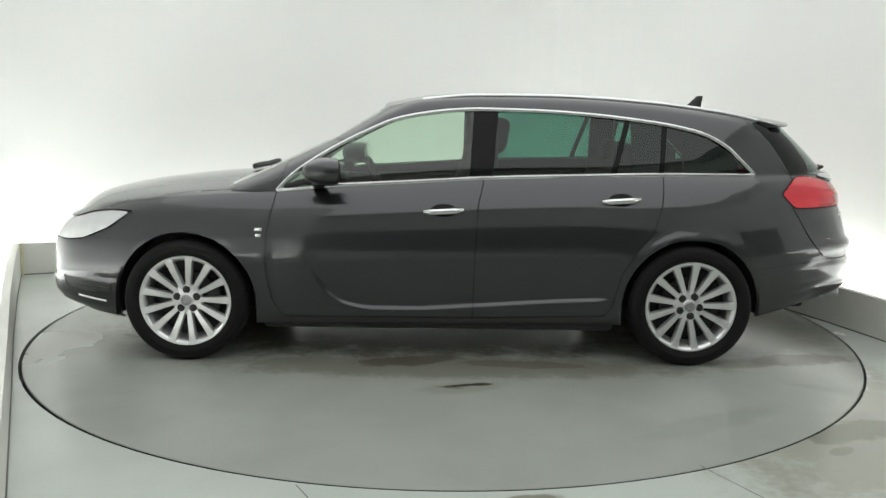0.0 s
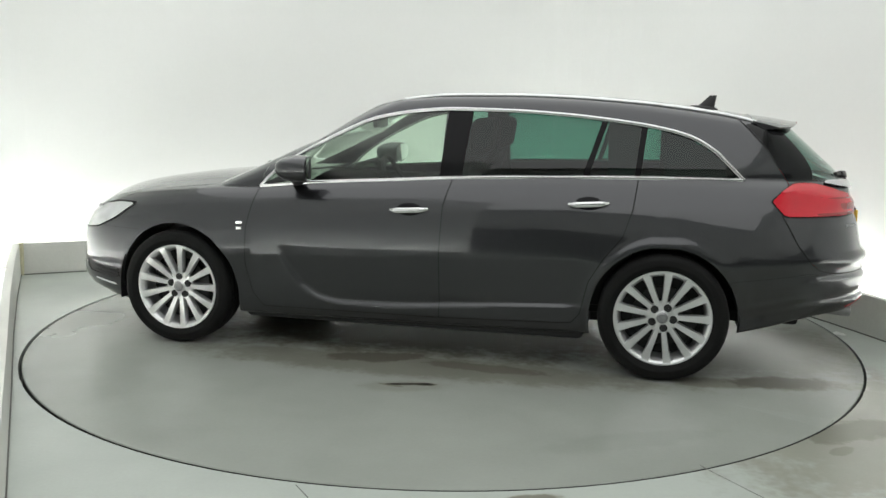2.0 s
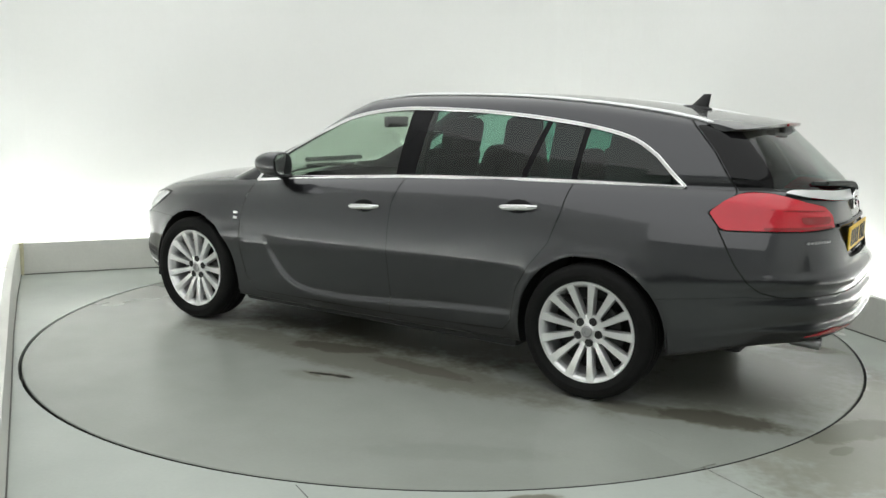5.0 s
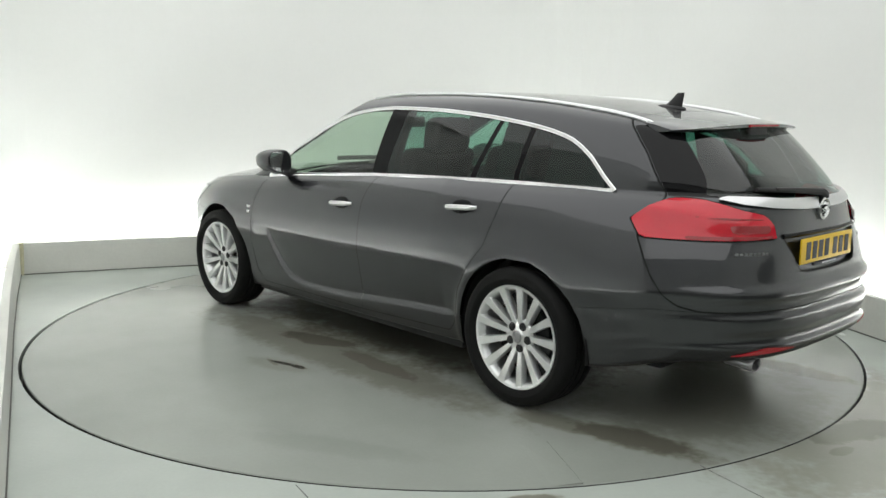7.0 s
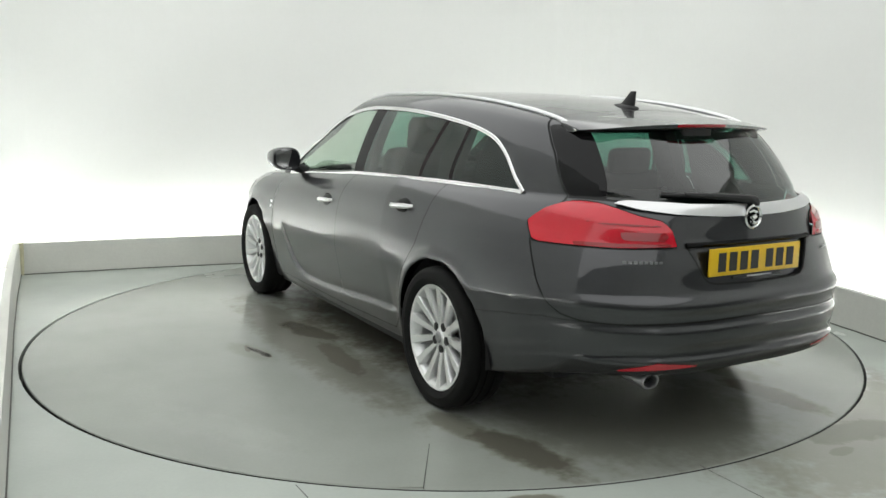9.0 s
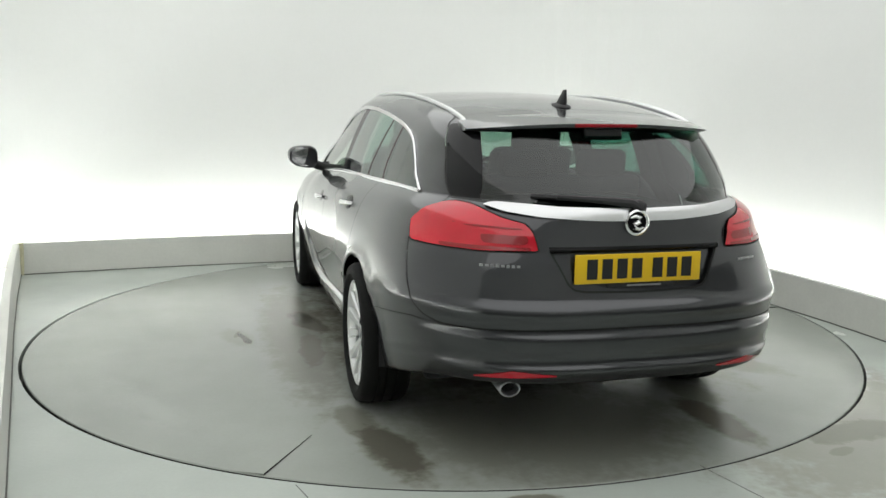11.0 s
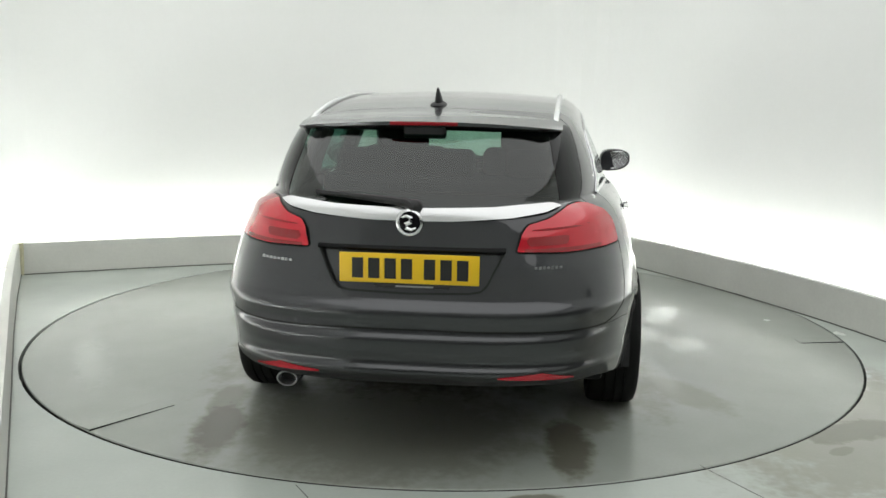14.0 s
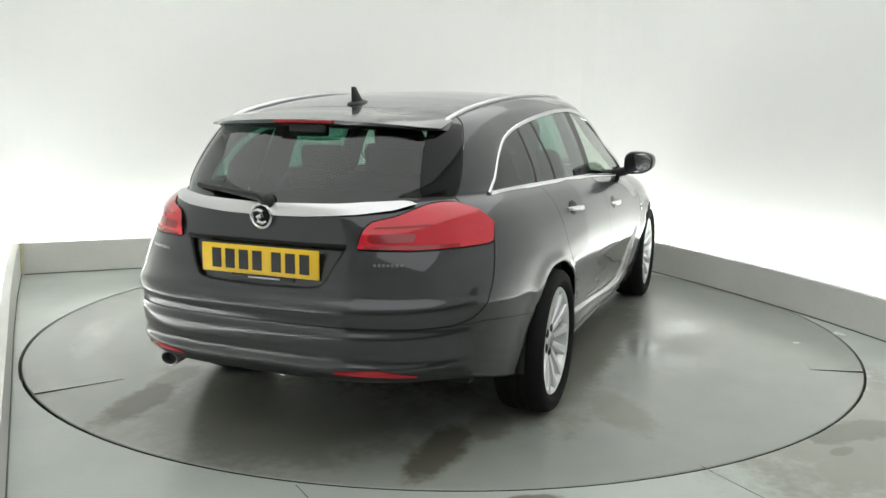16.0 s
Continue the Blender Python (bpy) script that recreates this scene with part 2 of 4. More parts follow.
def poly_distance(a, b, pts):
    """Signed distance from points (a, b) to a polygon, negative inside."""
    best, inside = np.full(len(a), 1e9), np.zeros(len(a), bool)
    n = len(pts)
    for i in range(n):
        (x0, y0), (x1, y1) = pts[i], pts[(i + 1) % n]
        dx, dy = x1 - x0, y1 - y0
        t = np.clip(((a - x0) * dx + (b - y0) * dy) / (dx * dx + dy * dy + 1e-12), 0, 1)
        best = np.minimum(best, np.hypot(a - x0 - t * dx, b - y0 - t * dy))
        if y0 != y1:
            inside ^= ((y0 > b) != (y1 > b)) & (a < dx * (b - y0) / dy + x0)
    return np.where(inside, -best, best)


# ---------------------------------------------------------------- the room
KERB_PATH = [(-0.915, -3.90), (-1.566, -2.578), (-2.133, -1.433), (-2.645, -0.404), (-3.115, 0.57), (-3.475, 1.35), (-2.43, 1.80), (-1.40, 2.15), (-0.55, 2.40),
             (0.25, 2.62), (0.70, 2.72), (1.05, 2.72), (1.30, 2.58), (1.50, 2.32), (1.68, 2.00), (2.05, 1.30), (2.40, 0.50), (2.66, -0.25),
             (2.90, -1.20), (3.00, -2.40)]
KERB_H = 0.255


def offset_path(path, d):
    """The path moved outward by d, away from the turntable."""
    out = []
    for i, p in enumerate(path):
        a, b = Vector(path[max(i - 1, 0)]), Vector(path[min(i + 1, len(path) - 1)])
        t = (b - a).normalized()
        out.append((p[0] - t.y * d, p[1] + t.x * d))
    return out


def ribbon(name, inner, outer, z0, z1, mat, **tags):
    """A solid strip between two paths, from z0 to z1."""
    verts, faces = [], []
    for (a, b), (c, e) in zip(inner, outer):
        verts += [(a, b, z0), (a, b, z1), (c, e, z1), (c, e, z0)]
    for i in range(len(inner) - 1):
        k = 4 * i
        for j in range(4):
            faces.append((k + j, k + (j + 1) % 4, k + 4 + (j + 1) % 4, k + 4 + j))
    k = 4 * (len(inner) - 1)
    faces += [(3, 2, 1, 0), (k, k + 1, k + 2, k + 3)]
    me = mesh_of(name, verts, faces, mat, smooth=False)
    bm = bmesh.new()
    bm.from_mesh(me)
    bmesh.ops.recalc_face_normals(bm, faces=bm.faces)
    bm.to_mesh(me)
    bm.free()
    return tagged(put(name, me), kind="structure", **tags)


def round_path(path, times=2):
    """Corner cutting."""
    for _ in range(times):
        out = [path[0]]
        for p, q in zip(path, path[1:]):
            out += [(0.75 * p[0] + 0.25 * q[0], 0.75 * p[1] + 0.25 * q[1]), (0.25 * p[0] + 0.75 * q[0], 0.25 * p[1] + 0.75 * q[1])]
        path = out + [path[-1]]
    return path


def room():
    back = round_path(KERB_PATH[5:], 2)
    left = KERB_PATH[:6]
    ribbon("kerb_left", left, offset_path(left, 0.05), 0.0, KERB_H, KERB, label="off-white painted upstand along the studio wall", category="kerb")
    ribbon("kerb_back", back, offset_path(back, 0.05), 0.0, KERB_H - 0.003, KERB, label="off-white painted upstand, scuffed, below the glowing wall", category="kerb")
    for n_, p in (("left", left), ("back", back)):
        ribbon("sealant_" + n_, offset_path(p, -0.006), offset_path(p, 0.0), 0.0, 0.007, SEALANT, label="dark dirty joint at the foot of the upstand", category="joint")
    # bead added to carry the yellowish dirt staining this corner
    bead = tube([(left[-1][0] + 0.012, left[-1][1] - 0.006, 0.0), (left[-1][0] + 0.014, left[-1][1] - 0.006, 0.12), (left[-1][0] + 0.010, left[-1][1] - 0.004, KERB_H + 0.004)], 0.020, 8, taper=lambda t: 0.7 + 0.5 * t)
    tagged(part("corner_stain_bead", bead, CORNER_STAIN, None), "yellowish bead standing for the stained corner of the upstand", "filler", kind="structure")
    # trough, light strip and wall behind the kerb
    for n_, p in (("left", left), ("back", back)):
        ribbon("trough_" + n_, offset_path(p, 0.053), offset_path(p, 0.40), 0.0, 0.02, TROUGH, label="white light trough behind the upstand", category="trough")
        ribbon("cove_light_" + n_, offset_path(p, 0.20), offset_path(p, 0.25), 0.07, 0.10, STRIP_GLOW, label="hidden cove light strip behind the upstand", category="light strip")
    wl = offset_path(left, 0.40)
    wb = offset_path(back, 0.40)
    corner = (-3.98, 1.52)
    line = [(-1.45, -4.25)] + wl[:-1] + [corner] + wb[1:]
    ribbon("wall_back", line, offset_path(line, 0.12), 0.0, CEILING_Z, WALL, label="seamless white studio wall, lit from below", category="wall")
    # one soft unseen sweep behind the camera; dark lower half added to darken reflections
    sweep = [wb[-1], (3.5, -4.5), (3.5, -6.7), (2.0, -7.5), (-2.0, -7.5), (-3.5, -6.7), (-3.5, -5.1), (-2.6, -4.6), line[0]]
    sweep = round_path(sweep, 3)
    ribbon("reflection_wall_lower", sweep, offset_path(sweep, 0.12), 0.0, 1.45, GREY_WALL, label="unseen dark grey lower wall added to darken reflections, rounded at its corners", category="wall")
    ribbon("reflection_wall_upper", sweep, offset_path(sweep, 0.12), 1.45, CEILING_Z, WALL, label="unseen plain white upper wall added to brighten reflections, rounded at its corners", category="wall")
    seam = [(-0.575, -2.40), (-0.511, -2.506), (-0.42, -2.80), (-0.35, -3.10)]
    ribbon("floor_joint", seam, offset_path(seam, 0.003), -0.002, 0.0015, JOINT, label="thin dark joint in the painted floor", category="joint")
    seam = [(0.985, -2.15), (1.03, -2.235), (1.11, -2.38), (1.30, -2.72)]
    ribbon("floor_joint_right", seam, offset_path(seam, 0.0025), -0.002, 0.0012, JOINT, label="hairline joint in the painted floor", category="joint")
    # floor with the round hole for the turntable
    verts, faces, n = [], [], 160
    for j in range(n):
        w = 2 * math.pi * j / n
        verts.append((DISC_CENTRE[0] + (DISC_RADIUS + 0.0125) * math.cos(w) - 0.003, DISC_CENTRE[1] + (DISC_RADIUS + 0.0125) * math.sin(w) - 0.006, 0))
    for j in range(n):
        x, y, _ = verts[j]
        dx, dy = x - DISC_CENTRE[0], y - DISC_CENTRE[1]
        k = 12 / max(abs(dx), abs(dy))
        verts.append((DISC_CENTRE[0] + dx * k, DISC_CENTRE[1] + dy * k, 0))
    for j in range(n):
        x, y, _ = verts[j]
        verts.append((x, y, -0.12))
    for j in range(n):
        i = (j + 1) % n
        faces.append((j, n + j, n + i, i))
        faces.append((2 * n + j, j, i, 2 * n + i))
    faces.append(tuple(range(3 * n - 1, 2 * n - 1, -1)))
    tagged(put("floor", mesh_of("floor", verts, faces, FLOOR, smooth=False)), "smooth grey-green painted studio floor", "floor", kind="structure")
    bm = box(bmesh.new(), -6, 6, -9, 6, CEILING_Z, CEILING_Z + 0.1)
    tagged(part("ceiling", bm, WALL, None, smooth=False), "plain white studio ceiling", "ceiling", kind="structure")


room()
# unseen glowing panel, added as soft overhead light and as a bright reflection
lamp = tagged(new("added_ceiling_panel"), "large white unseen glowing panel added as overhead light above the turntable", "ceiling light")
lamp.location = (0.0, -0.6, CEILING_Z - 0.06)
part("frame", box(bmesh.new(), -3.1, 3.1, -5.6, 3.0, 0.0, 0.058, 0.01), ALLOY, lamp)
part("underside_piece", box(bmesh.new(), -3.06, 3.06, -5.56, 2.96, -0.012, -0.001), PANEL_GLOW, lamp, "glowing white face of the added panel")


def turntable():
    disc = tagged(new("turntable"), "round grey painted turntable with wet tyre marks and the car's shade painted on, flush in the floor", "turntable")
    n, verts, faces = 160, [], []
    for r, z in ((DISC_RADIUS, -0.10), (DISC_RADIUS, -0.004), (DISC_RADIUS - 0.004, 0.0)):
        verts += [(r * math.cos(2 * math.pi * j / n), r * math.sin(2 * math.pi * j / n), z) for j in range(n)]
    for k in range(2):
        for j in range(n):
            i = (j + 1) % n
            faces.append((k * n + j, k * n + i, (k + 1) * n + i, (k + 1) * n + j))
    faces.append(tuple(range(2 * n, 3 * n)))
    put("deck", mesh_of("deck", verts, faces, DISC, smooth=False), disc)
    # black band added on the deck's edge: the gap's shade put into colour
    bm = lathe([(DISC_RADIUS - 0.003, -0.0045), (DISC_RADIUS + 0.0008, -0.0045), (DISC_RADIUS + 0.0008, -0.095), (DISC_RADIUS - 0.003, -0.095)], n)
    part("rim_shade", bm, SEAM, disc, "black band round the deck edge, standing for shade in the gap", m=pose(0, 0, 0, 90, 0, 0))
    # deck plates whose edges stand a few millimetres proud on one side
    for x0, y0, x1, y1, nx, ny in [(-2.11, 1.27, -1.75, 1.05, -0.53, -0.85), (-0.065, -2.462, -0.125, -2.20, -1.0, -0.2)]:
        a, b, n_ = Vector((x0, y0, 0)), Vector((x1, y1, 0)), Vector((nx, ny, 0)).normalized()
        up = Vector((0, 0, 0.007))
        bm = bmesh.new()
        v = [bm.verts.new(p) for p in (a, a + up, a - n_ * 0.12 + up * 0.06, b, b + up * 0.3, b - n_ * 0.12 + up * 0.06)]
        for f in ((0, 1, 2), (3, 5, 4), (1, 4, 5, 2), (0, 3, 4, 1)):
            bm.faces.new([v[i] for i in f])
        part("plate_edge", bm, DISC, disc, smooth=False)
        bm = bmesh.new()
        v = [bm.verts.new(p) for p in (a, b, b + n_ * 0.0018, a + n_ * 0.0018, a + up * 0.9, b + up * 0.25, b + n_ * 0.0018 + up * 0.2, a + n_ * 0.0018 + up * 0.8)]
        for f in ((4, 5, 6, 7), (0, 1, 5, 4), (3, 2, 6, 7), (0, 3, 7, 4), (1, 2, 6, 5)):
            bm.faces.new([v[i] for i in f])
        part("joint", bm, SEAM, disc, "dark joint between deck plates", smooth=False)
    return disc


turntable_ob = turntable()

# ---------------------------------------------------------------- the car's outer surface
BELT = [(2.60, 0.68), (2.30, 0.715), (2.10, 0.775), (1.90, 0.825), (1.50, 0.880), (1.18, 0.907), (0.88, 0.925), (0.55, 0.958), (0.09, 0.986), (-0.22, 1.006),
        (-0.98, 1.033), (-1.70, 1.037), (-2.60, 1.037)]
KEEL = [(2.60, 0.21), (2.20, 0.20), (1.70, 0.185), (0.80, 0.183), (-1.00, 0.197), (-1.72, 0.245), (-2.20, 0.338), (-2.60, 0.342)]
CANT = [(0.60, 1.315), (0.42, 1.36), (0.25, 1.392), (0.10, 1.420), (-0.22, 1.440), (-0.53, 1.442), (-0.85, 1.434), (-1.17, 1.413), (-1.33, 1.398), (-1.58, 1.366),
        (-1.84, 1.330), (-2.20, 1.285)]
# share of the height, half-width, nose, tail, tail squareness, taper
LEVELS = [(0.00, 0.80, 2.12, -2.29, 3.2, 0.02), (0.03, 0.865, 2.24, -2.385, 3.3, 0.02), (0.07, 0.876, 2.30, -2.428, 3.3, 0.022), (0.105, 0.883, 2.35, -2.447, 3.3, 0.025),
          (0.125, 0.886, 2.37, -2.452, 3.3, 0.025), (0.155, 0.890, 2.38, -2.440, 3.3, 0.025), (0.18, 0.894, 2.39, -2.438, 3.3, 0.025), (0.23, 0.901, 2.40, -2.450, 3.3, 0.03),
          (0.29, 0.907, 2.40, -2.452, 3.3, 0.03), (0.335, 0.912, 2.40, -2.438, 3.3, 0.03), (0.38, 0.916, 2.39, -2.440, 3.3, 0.03), (0.425, 0.921, 2.39, -2.450, 3.3, 0.03),
          (0.45, 0.924, 2.385, -2.446, 3.3, 0.03), (0.50, 0.929, 2.38, -2.419, 3.3, 0.035),
          (0.64, 0.925, 2.38, -2.397, 3.2, 0.05), (0.78, 0.909, 2.37, -2.369, 3.15, 0.07), (0.88, 0.882, 2.34, -2.355, 3.1, 0.088), (0.95, 0.843, 2.29, -2.343, 3.05, 0.10),
          (1.00, 0.795, 2.22, -2.310, 3.0, 0.112)]
GREEN = [(0.00, 0.795), (0.12, 0.786), (0.35, 0.752), (0.60, 0.706), (0.80, 0.662), (0.92, 0.625), (1.00, 0.575)]
FRONT_AXLE, REAR_AXLE, AXLE_Z, WHEEL_R = 1.3685, -1.3685, 0.328, 0.331


def tapered(x, k):
    return 1 - k * np.clip((-x - 0.8) / 1.0, 0, 1.4)


def half_ring(w, xf, xr, front, rear, n_front, n_rear, counts):
    """Plan curve from the front centre round the left side to the rear centre."""
    a, b, c = counts
    p = np.linspace(math.pi / 2, 0, a)
    x0, y0 = xf + (front - xf) * np.sin(p) ** (2 / n_front), w * np.cos(p) ** (2 / n_front)
    x1 = np.linspace(xf, xr, b)[1:-1]
    p = np.linspace(0, math.pi / 2, c)
    x2, y2 = xr - (xr - rear) * np.sin(p) ** (2 / n_rear), w * np.cos(p) ** (2 / n_rear)
    return np.concatenate([x0, x1, x2]), np.concatenate([y0, np.full(len(x1), w), y2])


BLADE = [(0.80, 0.66), (0.745, 0.61), (0.70, 0.515), (0.655, 0.44), (0.585, 0.36), (0.495, 0.308), (0.35, 0.286), (0.15, 0.286), (-0.20, 0.306), (-0.63, 0.335), (-0.95, 0.350)]


def sculpt(x, y, z):
    """Arch lips and the blade-shaped crease along the doors."""
    out = y.copy()
    for ax in (FRONT_AXLE, REAR_AXLE):
        r = np.hypot(x - ax, z - AXLE_Z)
        out = out + 0.012 * np.exp(-((r - 0.386) / 0.030) ** 2) * (y > 0.6)
    zc = spline(BLADE, x)
    slope = (spline(BLADE, x + 0.004) - spline(BLADE, x - 0.004)) / 0.008
    d = (z - zc) / np.sqrt(1 + slope * slope)
    fade = np.clip((x + 0.98) / 0.12, 0, 1) * np.clip((0.83 - x) / 0.05, 0, 1)
    step = np.clip(d / 0.030, 0, 1)
    step = step * step * (3 - 2 * step) * np.clip((0.615 - z) / np.maximum(0.615 - zc, 0.03), 0, 1)
    return out - 0.023 * step * fade * (d > 0)


def shell():
    """The whole closed skin: points, faces, and the level of each point (0-1 body, 1-2 glasshouse, 2 roof, 3 bonnet)."""
    P, Q, L = [], [], []

    def add_grid(rows, levels, wrap):
        base = len(P)
        n = len(rows[0])
        for row, lv in zip(rows, levels):
            P.extend(row)
            L.extend([lv] * n)
        for j in range(len(rows) - 1):
            for i in range(n if wrap else n - 1):
                k = (i + 1) % n
                Q.append((base + j * n + i, base + j * n + k, base + (j + 1) * n + k, base + (j + 1) * n + i))

    def full(x, y, z):
        half = np.stack([x, y, z], 1)
        return list(map(tuple, half)) + list(map(tuple, (half * (1, -1, 1))[-2:0:-1]))

    lv = np.array(LEVELS)
    fr = np.linspace(0, 1, 96)
    cols = [spline(list(zip(lv[:, 0], lv[:, k])), fr) for k in range(1, 6)]
    rows = []
    for f, w, xn, xt, n, tp in zip(fr, *cols):
        x, y = half_ring(w, 0.90, -1.30, xn - 0.065, xt, 3.0, n, (34, 150, 46))
        y = y * tapered(x, tp)
        y[0] = y[-1] = 0
        z = spline(KEEL, x) + f * (spline(BELT, x) - spline(KEEL, x))
        y = sculpt(x, y, z)
        rows.append(full(x, y, z))
    add_grid(rows, fr, True)
    top = np.array(rows[-1])
    # bonnet across the fenders
    half = [p for p in top[:len(x)] if p[0] > 0.60]
    u = np.linspace(1, -1, 41)
    add_grid([[(p[0], p[1] * k, p[2] + 0.068 * min(1, p[1] / 0.5) * (1 - abs(k) ** 2.4)) for k in u] for p in half], [3.0] * len(half), False)
    # glasshouse
    g = np.linspace(0, 1, 30)
    gw = spline(GREEN, g)
    rows = []
    for f, w in zip(g, gw):
        front, rear = 1.25 + (0.34 - 1.25) * f, -2.310 + 0.304 * f ** 1.12
        x, y = half_ring(w, front - 0.38, -1.30, front, rear, 4.4, 3.0 + 1.1 * f, (34, 70, 46))
        y = y * tapered(x, 0.112 - 0.05 * f)
        y[0] = y[-1] = 0
        zb = spline(BELT, np.minimum(x, 0.95))
        z = zb + f * (spline(CANT, x) - zb)
        rows.append(full(x, y, z))
    add_grid(rows, 1 + g, True)
    half = np.array(rows[-1])[:len(x)]
    add_grid([[(p[0], p[1] * k, p[2] + 0.030 * min(1, p[1] / 0.4) * (1 - abs(k) ** 2)) for k in u] for p in half], [2.0] * len(half), False)
    return np.array(P), Q, np.array(L)


def welded(P, Q, L):
    """Points that coincide become one; smooth normals."""
    keys, index, remap = {}, [], np.empty(len(P), int)
    for i, p in enumerate(np.round(P, 4)):
        k = tuple(p + 0.0)
        if k not in keys:
            keys[k] = len(index)
            index.append(i)
        remap[i] = keys[k]
    F = []
    for q in Q:
        f = []
        for i in q:
            k = remap[i]
            if k not in f:
                f.append(int(k))
        if len(f) > 2:
            F.append(tuple(f))
    P, L = P[index], L[index]
    N = np.zeros_like(P)
    for f in F:
        a, b, c = P[f[0]], P[f[1]], P[f[2]]
        n = np.cross(b - a, c - a)
        if len(f) == 4:
            n = n + np.cross(c - a, P[f[3]] - a)
        out = np.array(((a[0]) * 0.15, a[1], a[2] - 0.55))
        if n @ out < 0:
            n = -n
        for i in f:
            N[i] += n
    N /= np.linalg.norm(N, axis=1)[:, None] + 1e-12
    flipped = []
    for f in F:
        n = np.cross(P[f[1]] - P[f[0]], P[f[2]] - P[f[0]])
        flipped.append(f if n @ N[f[0]] >= 0 else f[::-1])
    return np.hstack([P, N, L[:, None]]), flipped


def split(V, F, fn):
    """Cuts a skin along fn = 0. Returns the inner (fn < 0) and outer skins."""
    d = fn(V)
    d = np.where(np.abs(d) < 1e-6, 1e-6, d)
    extra, cache, parts = [], {}, ([], [])
    neg = d < 0
    n0 = len(V)

    def cut(i, j):
        k = (i, j) if i < j else (j, i)
        if k not in cache:
            a, b = k
            t = d[a] / (d[a] - d[b])
            extra.append(V[a] + t * (V[b] - V[a]))
            cache[k] = n0 + len(extra) - 1
        return cache[k]

    for f in F:
        s = [neg[i] for i in f]
        if all(s):
            parts[0].append(f)
        elif not any(s):
            parts[1].append(f)
        else:
            a, b = [], []
            for k, i in enumerate(f):
                j = f[(k + 1) % len(f)]
                (a if s[k] else b).append(i)
                if neg[i] != neg[j]:
                    c = cut(i, j)
                    a.append(c)
                    b.append(c)
            if len(a) > 2:
                parts[0].append(tuple(a))
            if len(b) > 2:
                parts[1].append(tuple(b))
    W = np.vstack([V, np.array(extra)]) if extra else V
    return compact(W, parts[0]), compact(W, parts[1])


def compact(V, F):
    used = sorted({i for f in F for i in f})
    at = {i: k for k, i in enumerate(used)}
    return V[used] if used else V[:0], [tuple(at[i] for i in f) for f in F]


def band(skin, fn, width):
    """Inner skin, gap strip, outer skin."""
    inner, rest = split(*skin, lambda V: fn(V) + width)
    gap, outer = split(*rest, lambda V: fn(V) - width)
    return inner, gap, outer


def islands(skin):
    """The separate pieces of a skin."""
    V, F = skin
    root = list(range(len(V)))

    def find(i):
        while root[i] != i:
            root[i] = root[root[i]]
            i = root[i]
        return i

    for f in F:
        for i in f[1:]:
            root[find(i)] = find(f[0])
    groups = {}
    for f in F:
        groups.setdefault(find(f[0]), []).append(f)
    return [compact(V, g) for g in groups.values() if len(g) > 3]


def skin_part(name, skin, mat, parent, label="", lift=0.0, apart=False):
    V, F = skin
    if not len(F):
        return None
    if apart:
        return [skin_part(name, piece, mat, parent, label, lift) for piece in islands(skin)]
    pts = V[:, :3] + V[:, 3:6] * lift
    ob = put(name, mesh_of(name, pts, F, mat, V[:, 3:6]), parent, label)
    if mat in (FRONT_GLASS, REAR_GLASS, HATCH_GLASS):
        ob.visible_shadow = False
    return ob


SKIN = welded(*shell())
TREE = BVHTree.FromPolygons([tuple(p) for p in SKIN[0][:, :3]], SKIN[1])


def at_side(x, z, s=1, lift=0.0):
    hit, n, _, _ = TREE.ray_cast(Vector((x, s * 2.0, z)), Vector((0, -s, 0)))
    return hit + Vector((0, s, 0)) * lift


def at_rear(y, z, lift=0.0):
    hit, n, _, _ = TREE.ray_cast(Vector((-4, y, z)), Vector((1, 0, 0)))
    return hit + Vector((-1, 0, 0)) * lift


def at_top(x, y, lift=0.0):
    hit, n, _, _ = TREE.ray_cast(Vector((x, y, 3)), Vector((0, 0, -1)))
    return hit + Vector((0, 0, 1)) * lift


# outlines in side view (x, z) and rear view (y, z)
WINDOW_TOP = [(0.885, 0.925), (0.80, 1.012), (0.675, 1.101), (0.55, 1.174), (0.40, 1.249), (0.248, 1.313), (0.093, 1.346), (-0.061, 1.365), (-0.216, 1.373), (-0.526, 1.368),
              (-0.836, 1.350), (-1.148, 1.316), (-1.305, 1.291), (-1.464, 1.250), (-1.60, 1.172), (-1.682, 1.092), (-1.742, 1.034)]
WINDOW_LOW = [(-1.735, 1.034), (-1.291, 1.035), (-0.984, 1.031), (-0.525, 1.018), (-0.219, 1.006), (0.088, 0.986), (0.548, 0.958), (0.885, 0.925)]
TOP_FINE = [(float(x), float(spline(WINDOW_TOP, [x])[0])) for x in np.linspace(0.885, -1.60, 60)] + WINDOW_TOP[-2:]
OPENING = TOP_FINE + WINDOW_LOW[1:-1]
FRONT_DOOR = [(0.885, 0.925), (0.888, 0.88), (0.925, 0.70), (0.932, 0.50), (0.90, 0.33), (0.84, 0.248), (-0.186, 0.248), (-0.192, 0.60), (-0.205, 0.866), (-0.243, 1.02), (-0.26, 1.2),
              (0.8, 1.2)]
REAR_DOOR = [(-0.186, 0.248), (-0.90, 0.268), (-0.945, 0.32), (-0.985, 0.50), (-1.055, 0.62), (-1.15, 0.74), (-1.195, 0.88), (-1.216, 1.04), (-1.22, 1.2), (-0.26, 1.2), (-0.243, 1.02),
             (-0.205, 0.866), (-0.192, 0.60)]
